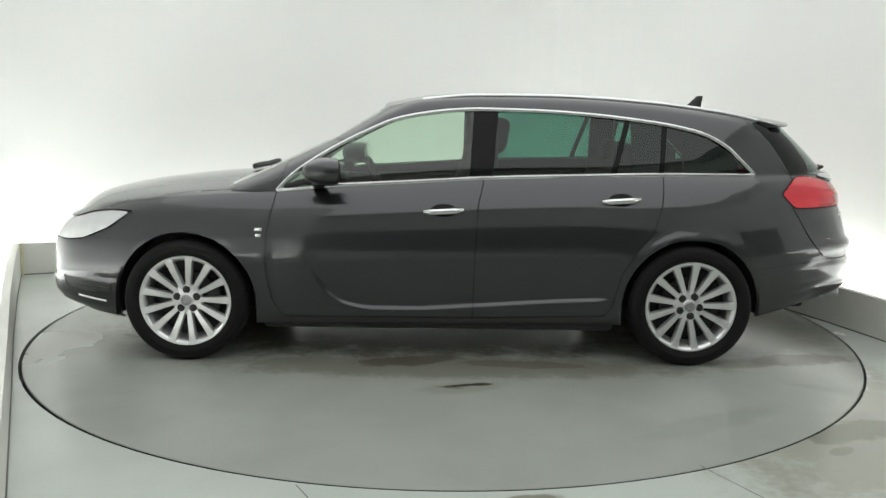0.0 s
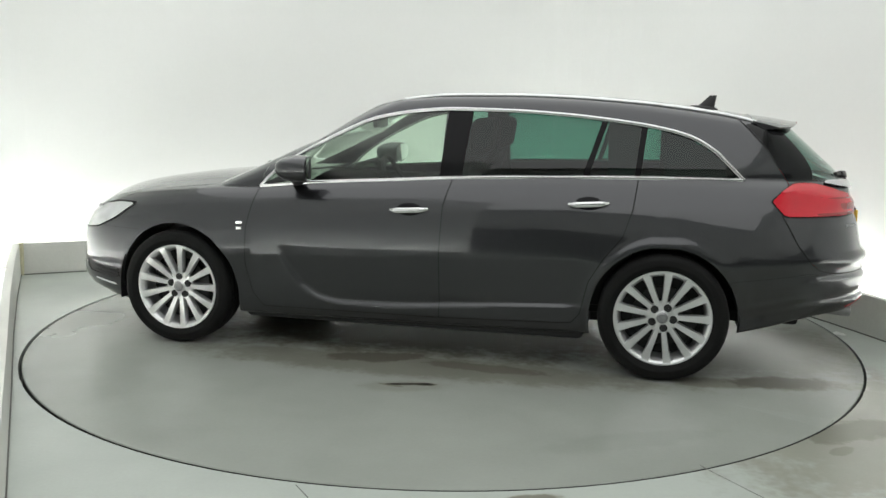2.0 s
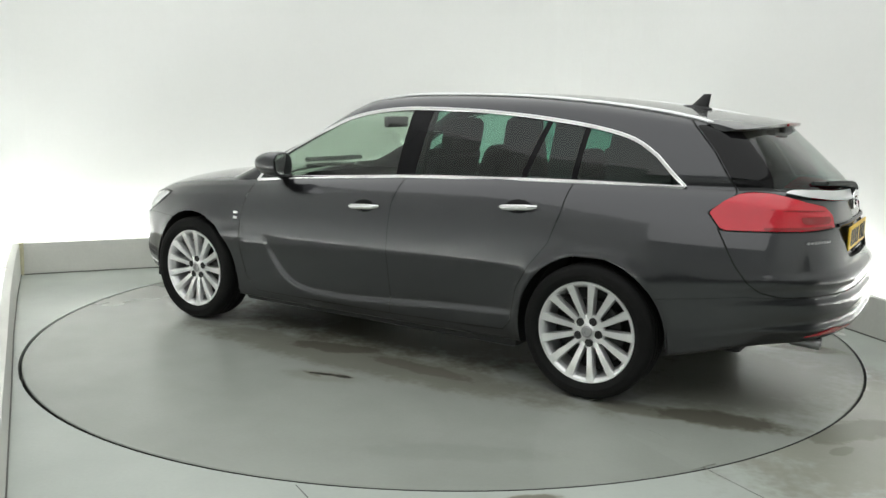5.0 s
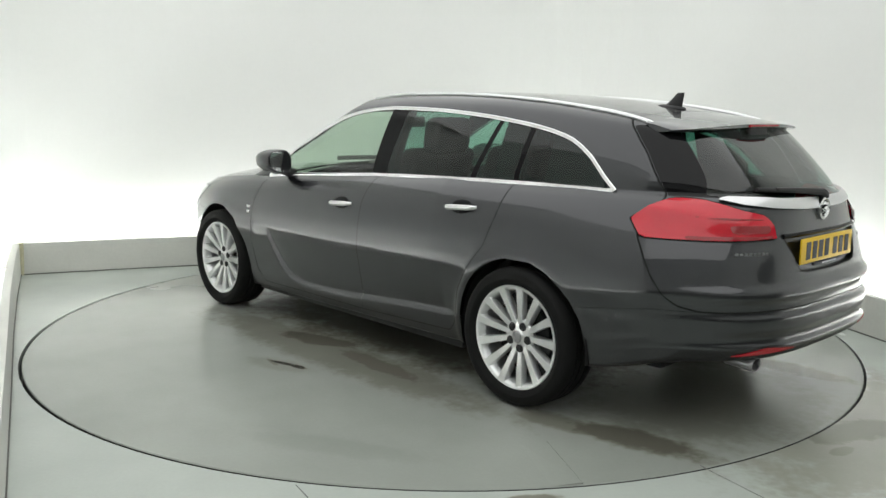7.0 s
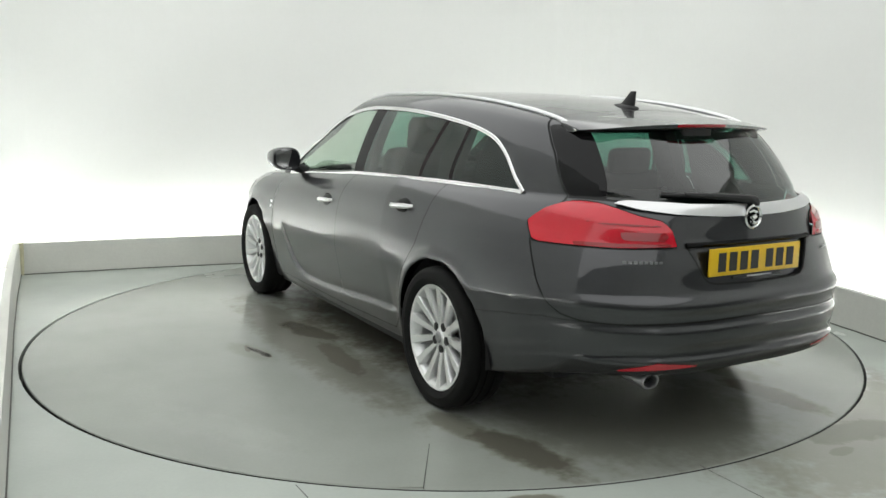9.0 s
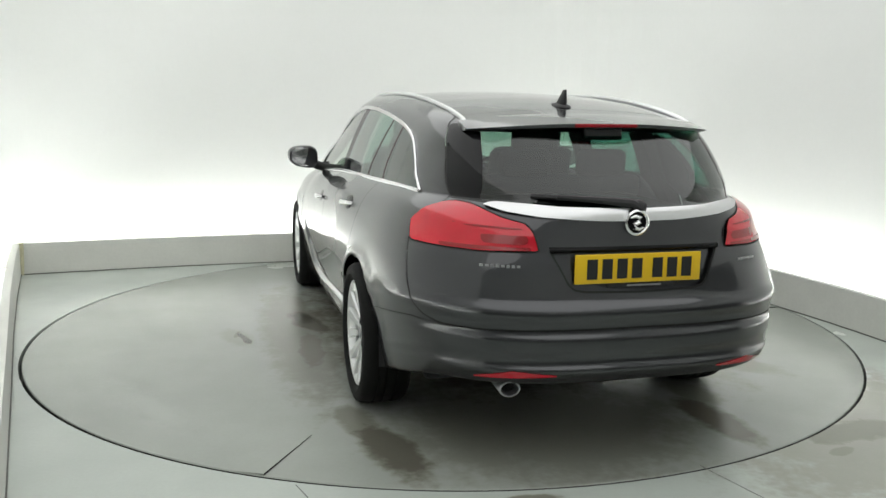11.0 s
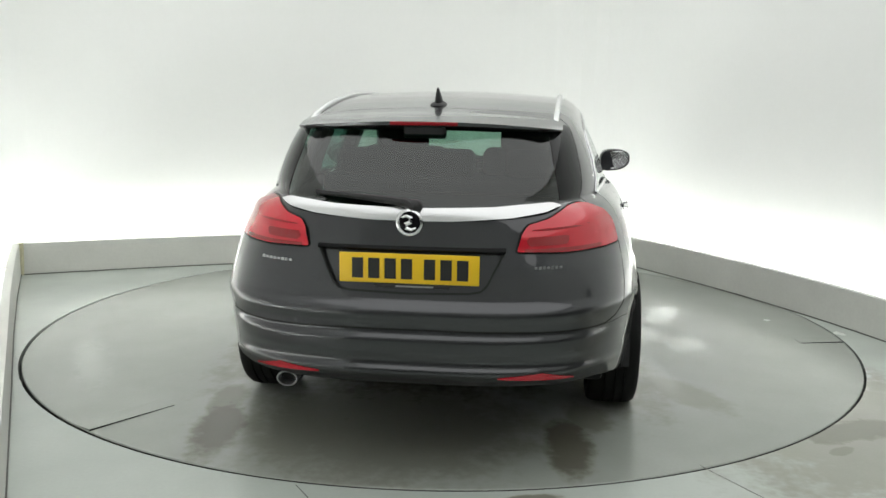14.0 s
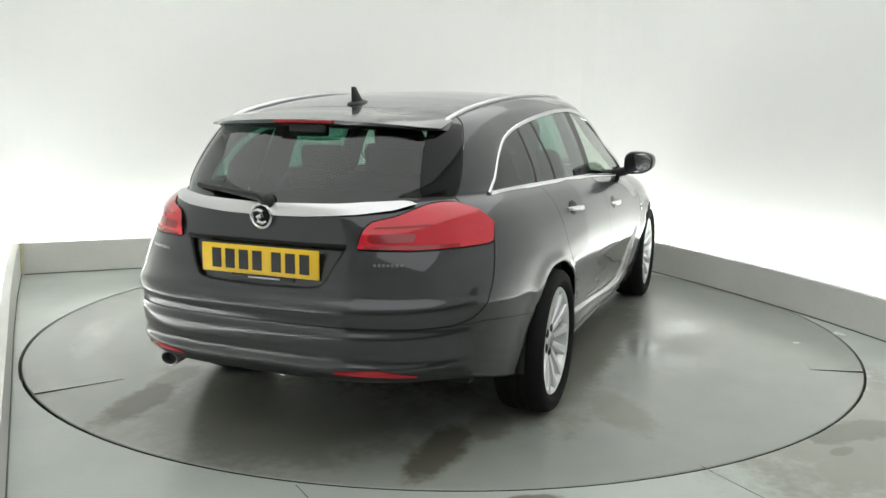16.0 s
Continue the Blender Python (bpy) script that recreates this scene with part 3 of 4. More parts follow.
HATCH_SIDE = [(-1.66, 1.42), (-1.70, 1.351), (-1.77, 1.282), (-1.845, 1.20), (-1.965, 1.02), (-1.925, 0.87), (-1.955, 0.82), (-2.015, 0.715), (-2.075, 0.640), (-2.125, 0.598),
              (-2.20, 0.578), (-3, 0.57), (-3, 1.6), (-1.66, 1.6)]
TAIL_SIDE = [(-1.872, 0.936), (-1.93, 0.985), (-1.985, 1.020), (-2.07, 1.030), (-3, 1.10), (-3, 0.80), (-2.25, 0.858), (-1.94, 0.861)]
TAIL_REAR = [(0.385, 0.863), (0.400, 0.930), (0.422, 0.962), (0.500, 0.982), (0.543, 1.004), (0.575, 1.021), (0.63, 1.027), (1.2, 1.03), (1.2, 0.855), (0.56, 0.858)]
HEAD_SIDE = [(2.08, 0.622), (1.96, 0.640), (1.80, 0.706), (1.655, 0.806), (1.80, 0.806), (1.92, 0.788), (2.03, 0.755), (2.40, 0.72), (2.40, 0.61)]
HATCH_GLASS_LINE = [(0.0, 1.012), (0.30, 1.018), (0.545, 1.034), (0.490, 1.297), (0.0, 1.320)]
HATCH_BLACK_LINE = [(0.0, 1.010), (0.32, 1.016), (0.53, 1.026), (0.60, 1.029), (1.0, 1.029), (1.0, 1.306), (0.50, 1.322), (0.0, 1.335)]
CHROME_LINE = [(0.0, 0.971), (0.16, 0.973), (0.37, 0.985), (0.49, 0.999), (0.552, 1.017), (0.50, 1.027), (0.36, 1.023), (0.18, 1.017), (0.0, 1.012)]
RECESS_LINE = [(0.0, 0.712), (0.228, 0.718), (0.266, 0.726), (0.286, 0.745), (0.314, 0.803), (0.347, 0.866), (0.0, 0.868)]
def mirrored(line):
    return line + [(-y, z) for y, z in line[::-1] if y > 1e-6]


def side(poly, s):
    return lambda V: np.maximum(poly_distance(V[:, 0], V[:, 2], poly), 0.3 - s * V[:, 1])


def rear(poly, x_max=-1.85):
    return lambda V: np.maximum(poly_distance(V[:, 1], V[:, 2], poly), V[:, 0] - x_max)


def sides(poly):
    return lambda V: np.maximum(poly_distance(V[:, 0], V[:, 2], poly), 0.3 - np.abs(V[:, 1]))


def build_car():
    thing = tagged(new("estate_car"), "dark grey metallic estate car with chrome window surround", "car")
    skin = SKIN
    # open the wheel arches and the cowl below the screen
    for ax, r in ((FRONT_AXLE, 0.380), (REAR_AXLE, 0.374)):
        _, skin = split(*skin, lambda V: np.maximum(np.hypot(V[:, 0] - ax, (V[:, 2] - AXLE_Z) * np.where(V[:, 2] < AXLE_Z, 0.55, 1.0)) - r, 0.45 - np.abs(V[:, 1])))
    # windscreen
    def screen(V):
        return np.maximum.reduce([-(V[:, 0] - 0.10), np.abs(V[:, 1]) - (0.675 - 0.32 * (V[:, 2] - 0.93)), 1.06 - V[:, 6], V[:, 6] - 1.955, 0.0 * V[:, 0] - 1])
    wind, skin = split(*skin, lambda V: np.where((V[:, 6] >= 1) & (V[:, 6] <= 2), screen(V), 1.0))
    skin_part("windscreen", wind, FRONT_GLASS, thing, "clear green-tinted windscreen")
    # side windows
    for s in (1, -1):
        opening, skin = split(*skin, lambda V: np.where(V[:, 6] >= 0.9, side(OPENING, s)(V), 1.0))
        front, rest = split(*opening, lambda V: -0.160 - V[:, 0] - 0.06 * (V[:, 2] - 1.0))
        pillar, rest = split(*rest, lambda V: -0.285 - V[:, 0] - 0.09 * (V[:, 2] - 1.0))
        back, rest = split(*rest, lambda V: -0.925 - V[:, 0] - 0.30 * (V[:, 2] - 1.03))
        bar, rest = split(*rest, lambda V: -0.957 - V[:, 0] - 0.30 * (V[:, 2] - 1.03))
        light, rest = split(*rest, lambda V: -1.195 - V[:, 0] - 0.10 * (V[:, 2] - 1.05))
        pillar2, quarter = split(*rest, lambda V: -1.225 - V[:, 0] - 0.10 * (V[:, 2] - 1.05))
        for nm, sk, mt, lb in (("window", front, FRONT_GLASS, "clear green-tinted side glass"), ("pillar", pillar, GLOSS_BLACK, "gloss black pillar trim"),
                               ("window", back, REAR_GLASS, "dark privacy glass"), ("divider", bar, GLOSS_BLACK, "thin gloss black divider"),
                               ("window", light, REAR_GLASS, "dark privacy glass"), ("pillar", pillar2, GLOSS_BLACK, "gloss black pillar trim"),
                               ("window", quarter, REAR_GLASS, "dark privacy glass")):
            skin_part(nm, sk, mt, thing, lb, lift=-0.006)
        line = [at_side(x, z, s, 0.002) for x, z in TOP_FINE] 
        low = [at_side(x, z, s, 0.004) for x, z in WINDOW_LOW]
        part("window_surround", tube(line, 0.0105, 8, 0.7), CHROME, thing, "polished chrome strip")
        part("waist_strip", tube(low, 0.0105, 8, 0.7), CHROME, thing, "polished chrome strip")
    # lamps
    for s in (1, -1):
        lamp, seam, skin = band(skin, lambda V: np.maximum(np.maximum(poly_distance(s * V[:, 1], V[:, 2], TAIL_REAR), poly_distance(V[:, 0], V[:, 2], TAIL_SIDE)), V[:, 0] + 1.85), 0.003)
        lamp = max(islands(lamp), key=lambda k: len(k[1]))
        V = lamp[0]
        ridge = 0.915 + 0.30 * np.maximum(0, np.abs(V[:, 1]) - 0.50)
        height = 0.003 + 0.013 * np.clip(1 - np.abs(V[:, 2] - ridge) / 0.075, 0, 1) ** 1.2
        lens = put("tail_lamp", mesh_of("tail_lamp", V[:, :3] + V[:, 3:6] * height[:, None], lamp[1], RED_LENS), thing, "wraparound red tail lamp")
        skin_part("lamp_seam", seam, SEAM, lens, "black seal round the lamp", lift=-0.001, apart=True)
        lamp = (np.hstack([V[:, :3] + V[:, 3:6] * height[:, None], V[:, 3:]]), lamp[1])
        bar, _ = split(*lamp, lambda V: np.maximum.reduce([np.abs(V[:, 2] - 0.905 - 0.02 * (s * V[:, 1] - 0.5)) - 0.016, 0.425 - s * V[:, 1], s * V[:, 1] - 0.58]))
        skin_part("reflector_band", bar, RED_DEEP, lens, "deep red band", lift=0.002, apart=True)
        bar, _ = split(*lamp, lambda V: np.maximum.reduce([np.abs(V[:, 2] - 0.945 - 0.05 * (s * V[:, 1] - 0.5)) - 0.0035, 0.425 - s * V[:, 1], s * V[:, 1] - 0.66]))
        skin_part("rib", bar, RED_DEEP, lens, lift=0.002, apart=True)
        bar, _ = split(*lamp, lambda V: np.maximum.reduce([np.abs(V[:, 2] - 0.872) - 0.006, 0.41 - s * V[:, 1], s * V[:, 1] - 0.71]))
        skin_part("rib", bar, RED_DEEP, lens, lift=0.002, apart=True)
        lamp, skin = split(*skin, side(HEAD_SIDE, s))
        lens = skin_part("headlamp", lamp, HEAD_LENS, thing, "clear headlamp lens", lift=0.002)
        skin_part("rim", split(*lamp, lambda V: -0.008 - poly_distance(V[:, 0], V[:, 2], HEAD_SIDE))[0], GLOSS_BLACK, lens, lift=0.004)
    # hatch glass, chrome bar and plate recess
    black, skin = split(*skin, lambda V: np.where(V[:, 6] >= 0.6, np.maximum(rear(mirrored(HATCH_BLACK_LINE), -1.70)(V), poly_distance(V[:, 0], V[:, 2], HATCH_SIDE) + 0.005), 1.0))
    pane, black = split(*black, rear(mirrored(HATCH_GLASS_LINE), -1.70))
    chrome, skin = split(*skin, rear(mirrored(CHROME_LINE)))
    chrome2, black = split(*black, rear(mirrored(CHROME_LINE)))
    recess, gap, skin = band(skin, rear(mirrored(RECESS_LINE)), 0.004)
    # doors
    doors = []
    for s in (1, -1):
        for poly in (FRONT_DOOR, REAR_DOOR):
            door, gp, skin = band(skin, side(poly, s), 0.0028)
            doors.append((door, gp, s, poly))
    low_line = lambda V: 0.582 - 0.006 * np.minimum(np.abs(V[:, 1]) / 0.7, 1) ** 2 - 0.12 * np.maximum(V[:, 0] + 2.05, 0)
    hatch_all = lambda V: np.maximum(np.maximum(poly_distance(V[:, 0], V[:, 2], HATCH_SIDE), low_line(V) - V[:, 2]), V[:, 0] + 1.6)
    hatch, hgap, skin = band(skin, hatch_all, 0.0032)
    bumper, bgap, skin = band(skin, lambda V: np.maximum.reduce([V[:, 0] + 1.60, V[:, 2] - low_line(V) - 0.0, V[:, 0] * 0 - 1]), 0.0012)
    nose, ngap, skin = band(skin, lambda V: np.maximum.reduce([1.60 - V[:, 0] - 0.8 * np.maximum(V[:, 2] - 0.60, 0), V[:, 2] - 0.655]), 0.0012)
    bonnet, cgap, skin = band(skin, lambda V: np.maximum.reduce([0.93 - V[:, 0], np.abs(V[:, 1]) - 0.735 + 0.02 * (V[:, 0] - 1), 0.705 - V[:, 2], np.where(V[:, 6] > 0.9, -1, 1), np.where((V[:, 6] > 1) & (V[:, 6] < 2.5), 1, -1)]), 0.003)
    roof, skin = split(*skin, lambda V: np.where(V[:, 6] >= 1.90, 1.90 - V[:, 6] - 1e-4, 1.0) * 1.0)
    body = skin_part("body", skin, PAINT, thing, "dark grey metallic painted body sides")
    roof_ob = skin_part("roof", roof, PAINT, thing)
    skin_part("headlining", split(*roof, lambda V: 1.99 - V[:, 6])[0], HEADLINER, roof_ob, "grey headlining", lift=-0.03)
    skin_part("bonnet", bonnet, PAINT, thing)
    intake, nose = split(*nose, sides([(2.14, 0.425), (1.80, 0.392), (1.79, 0.345), (2.10, 0.355)]))
    bump_ob = skin_part("front_bumper", nose, PAINT, thing)
    skin_part("intake", intake, BLACK, bump_ob, "black slatted intake", lift=-0.006, apart=True)
    valance, bumper = split(*bumper, lambda V: np.maximum(V[:, 2] - 0.415 + 0.75 * np.maximum(V[:, 0] + 2.15, 0), V[:, 0] + 1.75))
    rear_bumper = skin_part("rear_bumper", bumper, PAINT, thing)
    skin_part("valance", valance, BLACK, rear_bumper, "black lower valance")
    gate = skin_part("tailgate", hatch, PAINT, thing)
    for g_ in (gap, hgap, bgap, ngap, cgap):
        skin_part("panel_gap", g_, SEAM, thing, lift=-0.002, apart=True)
    skin_part("window", pane, HATCH_GLASS, gate, "dark tinted rear window", lift=-0.002)
    skin_part("window_border", black, BLACK_GLASS, gate, "black glass border")
    for c_ in (chrome, chrome2):
        skin_part("chrome_bar", c_, BRUSHED, gate, "wide bright chrome bar", lift=0.012)
    skin_part("plate_recess", recess, PAINT, gate, lift=-0.018)
    skin_part("recess_backing", split(*SKIN, rear(mirrored([(0.0, 0.68), (0.40, 0.68), (0.40, 0.90), (0.0, 0.90)])))[0], BLACK, gate, lift=-0.026)
    made = []
    for door, gp, s, poly in doors:
        d_ = skin_part("door", door, PAINT, thing)
        skin_part("panel_gap", gp, SEAM, d_, lift=-0.002, apart=True)
        made.append((d_, s, poly is FRONT_DOOR))
    return thing, made, gate, rear_bumper, body


car, door_list, tailgate, rear_bumper_ob, body_ob = build_car()


# ---------------------------------------------------------------- wheels and underside
def wheel_meshes():
    def grab(name, bm, mat, sharp=35):
        ob = part(name, bm, mat, None, sharp=sharp)
        me = ob.data
        bpy.data.objects.remove(ob)
        return me

    tyre = [(0.240, 0.078), (0.246, 0.092), (0.262, 0.106), (0.275, 0.1115), (0.279, 0.1135), (0.283, 0.1120), (0.300, 0.1130), (0.317, 0.106), (0.327, 0.090), (0.3305, 0.068),
            (0.331, 0.050), (0.324, 0.049), (0.324, 0.040), (0.331, 0.039), (0.331, 0.012), (0.324, 0.011), (0.324, 0.002), (0.331, 0.001), (0.331, -0.034), (0.324, -0.035),
            (0.324, -0.044), (0.331, -0.045), (0.3305, -0.068), (0.327, -0.090), (0.317, -0.106), (0.290, -0.112), (0.262, -0.106), (0.240, -0.085)]
    rim = [(0.216, 0.060), (0.223, 0.076), (0.228, 0.088), (0.238, 0.0955), (0.246, 0.0965), (0.2495, 0.092), (0.248, 0.080), (0.236, 0.066), (0.222, 0.040), (0.212, -0.05), (0.238, -0.085)]
    hub = [(0.0001, 0.0745), (0.030, 0.0735), (0.036, 0.067), (0.060, 0.062), (0.080, 0.060), (0.086, 0.052), (0.080, 0.030), (0.04, 0.0)]
    out = {"rim": grab("rim", lathe(rim, 72), ALLOY), "tyre": grab("tyre", lathe(tyre, 96), RUBBER, 60), "hub": grab("hub", lathe(hub, 40), ALLOY)}
    bm = bmesh.new()
    rows = []
    for r, w, face, depth in ((0.060, 0.0125, 0.062, 0.034), (0.100, 0.0150, 0.071, 0.038), (0.160, 0.0178, 0.083, 0.038), (0.205, 0.0205, 0.090, 0.034), (0.228, 0.0225, 0.0935, 0.026), (0.240, 0.0275, 0.094, 0.018)):
        rows.append([bm.verts.new((u, y, r)) for u, y in ((-w, face - depth), (-w, face - 0.007), (-w * 0.80, face), (w * 0.80, face), (w, face - 0.007), (w, face - depth))])
    for p, q in zip(rows, rows[1:]):
        for j in range(5):
            bm.faces.new((p[j], p[j + 1], q[j + 1], q[j]))
    bm.faces.new(rows[0][::-1])
    bm.faces.new(rows[-1])
    out["spoke"] = grab("spoke", bm, ALLOY, 30)
    out["nut"] = grab("nut", lathe([(0.0001, 0.070), (0.009, 0.070), (0.011, 0.0665), (0.0205, 0.0665), (0.0215, 0.050)], 14), BLACK)
    out["cap"] = grab("cap", lathe([(0.0001, 0.0775), (0.010, 0.0775), (0.011, 0.0795), (0.022, 0.0795), (0.024, 0.0765), (0.029, 0.0745)], 28), BADGE)
    out["brake_disc"] = grab("brake_disc", lathe([(0.05, 0.020), (0.152, 0.020), (0.155, 0.016), (0.155, -0.004), (0.05, -0.004)], 48), DARK_METAL)
    out["caliper"] = grab("caliper", box(bmesh.new(), -0.175, -0.10, -0.02, 0.035, -0.075, 0.075, 0.015), DARK_METAL)
    out["backing"] = grab("backing", lathe([(0.0001, -0.03), (0.212, -0.03), (0.213, -0.055)], 40), BLACK)
    return out


def wheels():
    kit = wheel_meshes()
    for ax, turn_front in ((FRONT_AXLE, 0), (REAR_AXLE, -27)):
        for s in (1, -1):
            m = pose(ax, s * 0.818, AXLE_Z + 0.003, 0, 0, 0 if s > 0 else 180) @ pose(0, 0, 0, 0, turn_front, 0)
            w = put("wheel", kit["rim"], car, "silver multi-spoke alloy wheel with low-profile tyre", m)
            for nm in ("tyre", "hub", "cap", "brake_disc", "caliper", "backing"):
                put(nm, kit[nm], w)
            for k in range(13):
                put("spoke", kit["spoke"], w, m=pose(0, 0, 0, 0, 360 * k / 13 - 6, 0))
            for k in range(5):
                a = 2 * math.pi * k / 5
                put("wheel_nut", kit["nut"], w, m=pose(0.056 * math.sin(a), 0, 0.056 * math.cos(a)))


wheels()

for ax, r_ in ((FRONT_AXLE, 0.389), (REAR_AXLE, 0.383)):
    for s in (1, -1):
        low_f, low_r = (0.235, 0.215) if ax > 0 else (0.225, 0.275)
        path = [(ax + r_, low_f)] + [(ax + r_ * math.cos(a), AXLE_Z + r_ * math.sin(a)) for a in np.linspace(0, math.pi, 33)] + [(ax - r_, low_r)]
        bm = bmesh.new()
        outer = [bm.verts.new((x, s * 0.875, z)) for x, z in path]
        inner = [bm.verts.new((x, s * 0.52, z)) for x, z in path]
        for i in range(len(path) - 1):
            bm.faces.new((outer[i], outer[i + 1], inner[i + 1], inner[i]))
        bm.faces.new(inner)
        part("arch_liner", bm, BLACK, car, "black plastic wheel arch liner")
part("underbody", box(bmesh.new(), -1.70, 2.02, -0.53, 0.53, 0.20, 0.31, 0.03), BLACK, car, "black underbody")
for s in (1, -1):
    part("sill", box(bmesh.new(), -0.965, 0.965, s * 0.70 - 0.15, s * 0.70 + 0.15, 0.172, 0.29, 0.025), BLACK, car, "black lower sill")

# ---------------------------------------------------------------- cabin
part("cabin_floor", box(bmesh.new(), -2.05, 1.0, -0.74, 0.74, 0.30, 0.36, 0.02), CABIN, car)
part("dashboard", box(bmesh.new(), 0.62, 1.12, -0.70, 0.70, 0.55, 0.925, 0.07, 4), CABIN, car, "dark moulded dashboard")
part("luggage_cover", box(bmesh.new(), -2.08, -1.16, -0.56, 0.56, 0.42, 0.955, 0.04, 3), CABIN, car, "dark luggage cover")
for s in (1, -1):
    part("door_card", box(bmesh.new(), -1.20, 0.84, s * 0.725 - 0.03, s * 0.725 + 0.03, 0.34, 0.915, 0.025), CABIN, car)
    part("sun_visor", box(bmesh.new(), 0.06, 0.20, s * 0.33 - 0.16, s * 0.33 + 0.16, 1.372, 1.386, 0.006), HEADLINER, car)


def rounded(x0, x1, y0, y1, z0, z1, r, lean=0.0):
    bm = box(bmesh.new(), x0, x1, y0, y1, z0, z1, r, 4)
    for v in bm.verts:
        v.co.x -= lean * (v.co.z - z0)
    return bm


for y in (0.365, -0.365):
    seat = part("seat", rounded(-0.10, 0.42, y - 0.26, y + 0.26, 0.42, 0.60, 0.06), FABRIC, car, "charcoal front seat")
    part("backrest", rounded(-0.13, 0.02, y - 0.26, y + 0.26, 0.54, 1.15, 0.06, 0.34), FABRIC, seat)
    part("headrest", rounded(-0.375, -0.245, y - 0.15, y + 0.15, 1.12, 1.325, 0.05, 0.15), FABRIC, seat)
    for k in (-0.06, 0.06):
        part("headrest_post", tube([(-0.305, y + k, 1.06), (-0.315, y + k, 1.15)], 0.007, 8), CHROME, seat)
bench = part("rear_bench", rounded(-0.98, -0.52, -0.66, 0.66, 0.42, 0.58, 0.06), FABRIC, car, "charcoal rear bench seat")
part("backrest", rounded(-1.02, -0.90, -0.66, 0.66, 0.54, 1.05, 0.05, 0.28), FABRIC, bench)
for y in (0.42, 0.0, -0.42):
    part("headrest", rounded(-1.17, -1.08, y - 0.135, y + 0.135, 1.04, 1.18, 0.04, 0.1), FABRIC, bench)
steer = [(0.42 + 0.07 * math.cos(a), -0.365 + 0.18 * math.sin(a), 0.87 + 0.165 * math.cos(a)) for a in np.linspace(0, 2 * math.pi, 33)[:-1]]
wheel_ = part("steering_wheel", tube(steer, 0.016, 8, closed=True), CABIN, car, "dark steering wheel")
part("steering_hub", rounded(0.40, 0.45, -0.44, -0.29, 0.81, 0.92, 0.02), CABIN, wheel_)
part("rear_view_mirror", rounded(0.40, 0.43, -0.12, 0.12, 1.245, 1.315, 0.012), BLACK, car)

# ---------------------------------------------------------------- outside fittings
for s in (1, -1):
    # door mirror
    bm = bmesh.new()
    bmesh.ops.create_uvsphere(bm, u_segments=28, v_segments=18, radius=1)
    for v in bm.verts:
        x, y, z = v.co
        sq = lambda c: math.copysign(abs(c) ** 0.72, c)
        v.co = Vector((0.600 + 0.120 * max(sq(x), -0.55) - 0.02 * y, s * (0.950 + 0.102 * sq(y)), 1.040 + (0.074 - 0.014 * y) * sq(z) * (1 - 0.25 * max(x, 0)) + 0.010 * y))
    mirror = part("door_mirror", bm, PAINT, car, "dark grey door mirror housing")
    bm = bmesh.new()
    bmesh.ops.create_circle(bm, cap_ends=True, segments=32, radius=1)
    for v in bm.verts:
        a, b = v.co.x, v.co.y
        sq = lambda c: math.copysign(abs(c) ** 0.75, c)
        v.co = Vector((0.532 - 0.02 * a, s * (0.950 + 0.084 * sq(a)), 1.041 + 0.059 * sq(b) + 0.010 * a))
    part("mirror_glass", bm, CHROME, mirror, "mirror glass", smooth=False)
    part("mirror_base", tube([(0.66, s * 0.775, 0.955), (0.645, s * 0.84, 0.975), (0.625, s * 0.90, 1.000), (0.61, s * 0.95, 1.010)], 0.030, 12, 1.3), BLACK, mirror, "black mirror foot")
    part("mirror_corner", tube([at_side(0.845, 0.945, s, -0.002), at_side(0.77, 0.965, s, 0.0), at_side(0.67, 0.985, s, 0.0)], 0.024, 8, 0.5, taper=lambda t: 0.35 + 0.65 * t), BLACK, mirror)
    # roof rail
    xs = np.linspace(0.10, -1.80, 44)
    path = []
    for i, x in enumerate(xs):
        e = min(i, len(xs) - 1 - i)
        path.append(at_top(float(x), s * 0.548 * float(tapered(np.array([x]), 0.05)[0]), 0.000 + 0.008 * min(1, e / 5)))
    part("roof_rail", tube(path, 0.0105, 8, 1.1), ALLOY, car, "satin aluminium roof rail")
for d_, s, is_front in door_list:
    x0, x1, z0, z1 = (0.084, -0.127, 0.832, 0.844) if is_front else (-0.869, -1.073, 0.897, 0.909)
    pts = []
    for k in np.linspace(0, 1, 15):
        x, z = x0 + (x1 - x0) * k, z0 + (z1 - z0) * k
        pts.append(at_side(x, z, s, 0.006 + 0.022 * min(1, math.sin(math.pi * k) * 2.2)))
    part("handle", tube(pts, 0.0145, 10, 0.55, taper=lambda t: 0.55 + 0.45 * min(1, 5 * min(t, 1 - t))), CHROME, d_, "bright chrome pull handle")
    # no recess is cut: a flattened black ellipsoid paints the cup's shade
    bm = bmesh.new()
    bmesh.ops.create_uvsphere(bm, u_segments=24, v_segments=12, radius=1)
    c = at_side((x0 + x1) / 2, (z0 + z1) / 2 + 0.002, s)
    for v in bm.verts:
        q = at_side(c.x + v.co.x * 0.070, c.z + v.co.z * 0.034, s)
        v.co = Vector((q.x, q.y + s * v.co.y * 0.0035, q.z))
    part("handle_cup", bm, GLOSS_BLACK, d_, "handle cup with its shade painted in black")
for s in (1, -1):
    for z, w in ((0.727, 0.020), (0.695, 0.016)):
        part("side_badge", box(bmesh.new(), 0.966 - w, 0.966 + w, s * at_side(0.966, z, s).y * s - 0.004, s * at_side(0.966, z, s).y * s + 0.004, z - 0.009, z + 0.009, 0.003), CHROME, body_ob, "small bright badge")

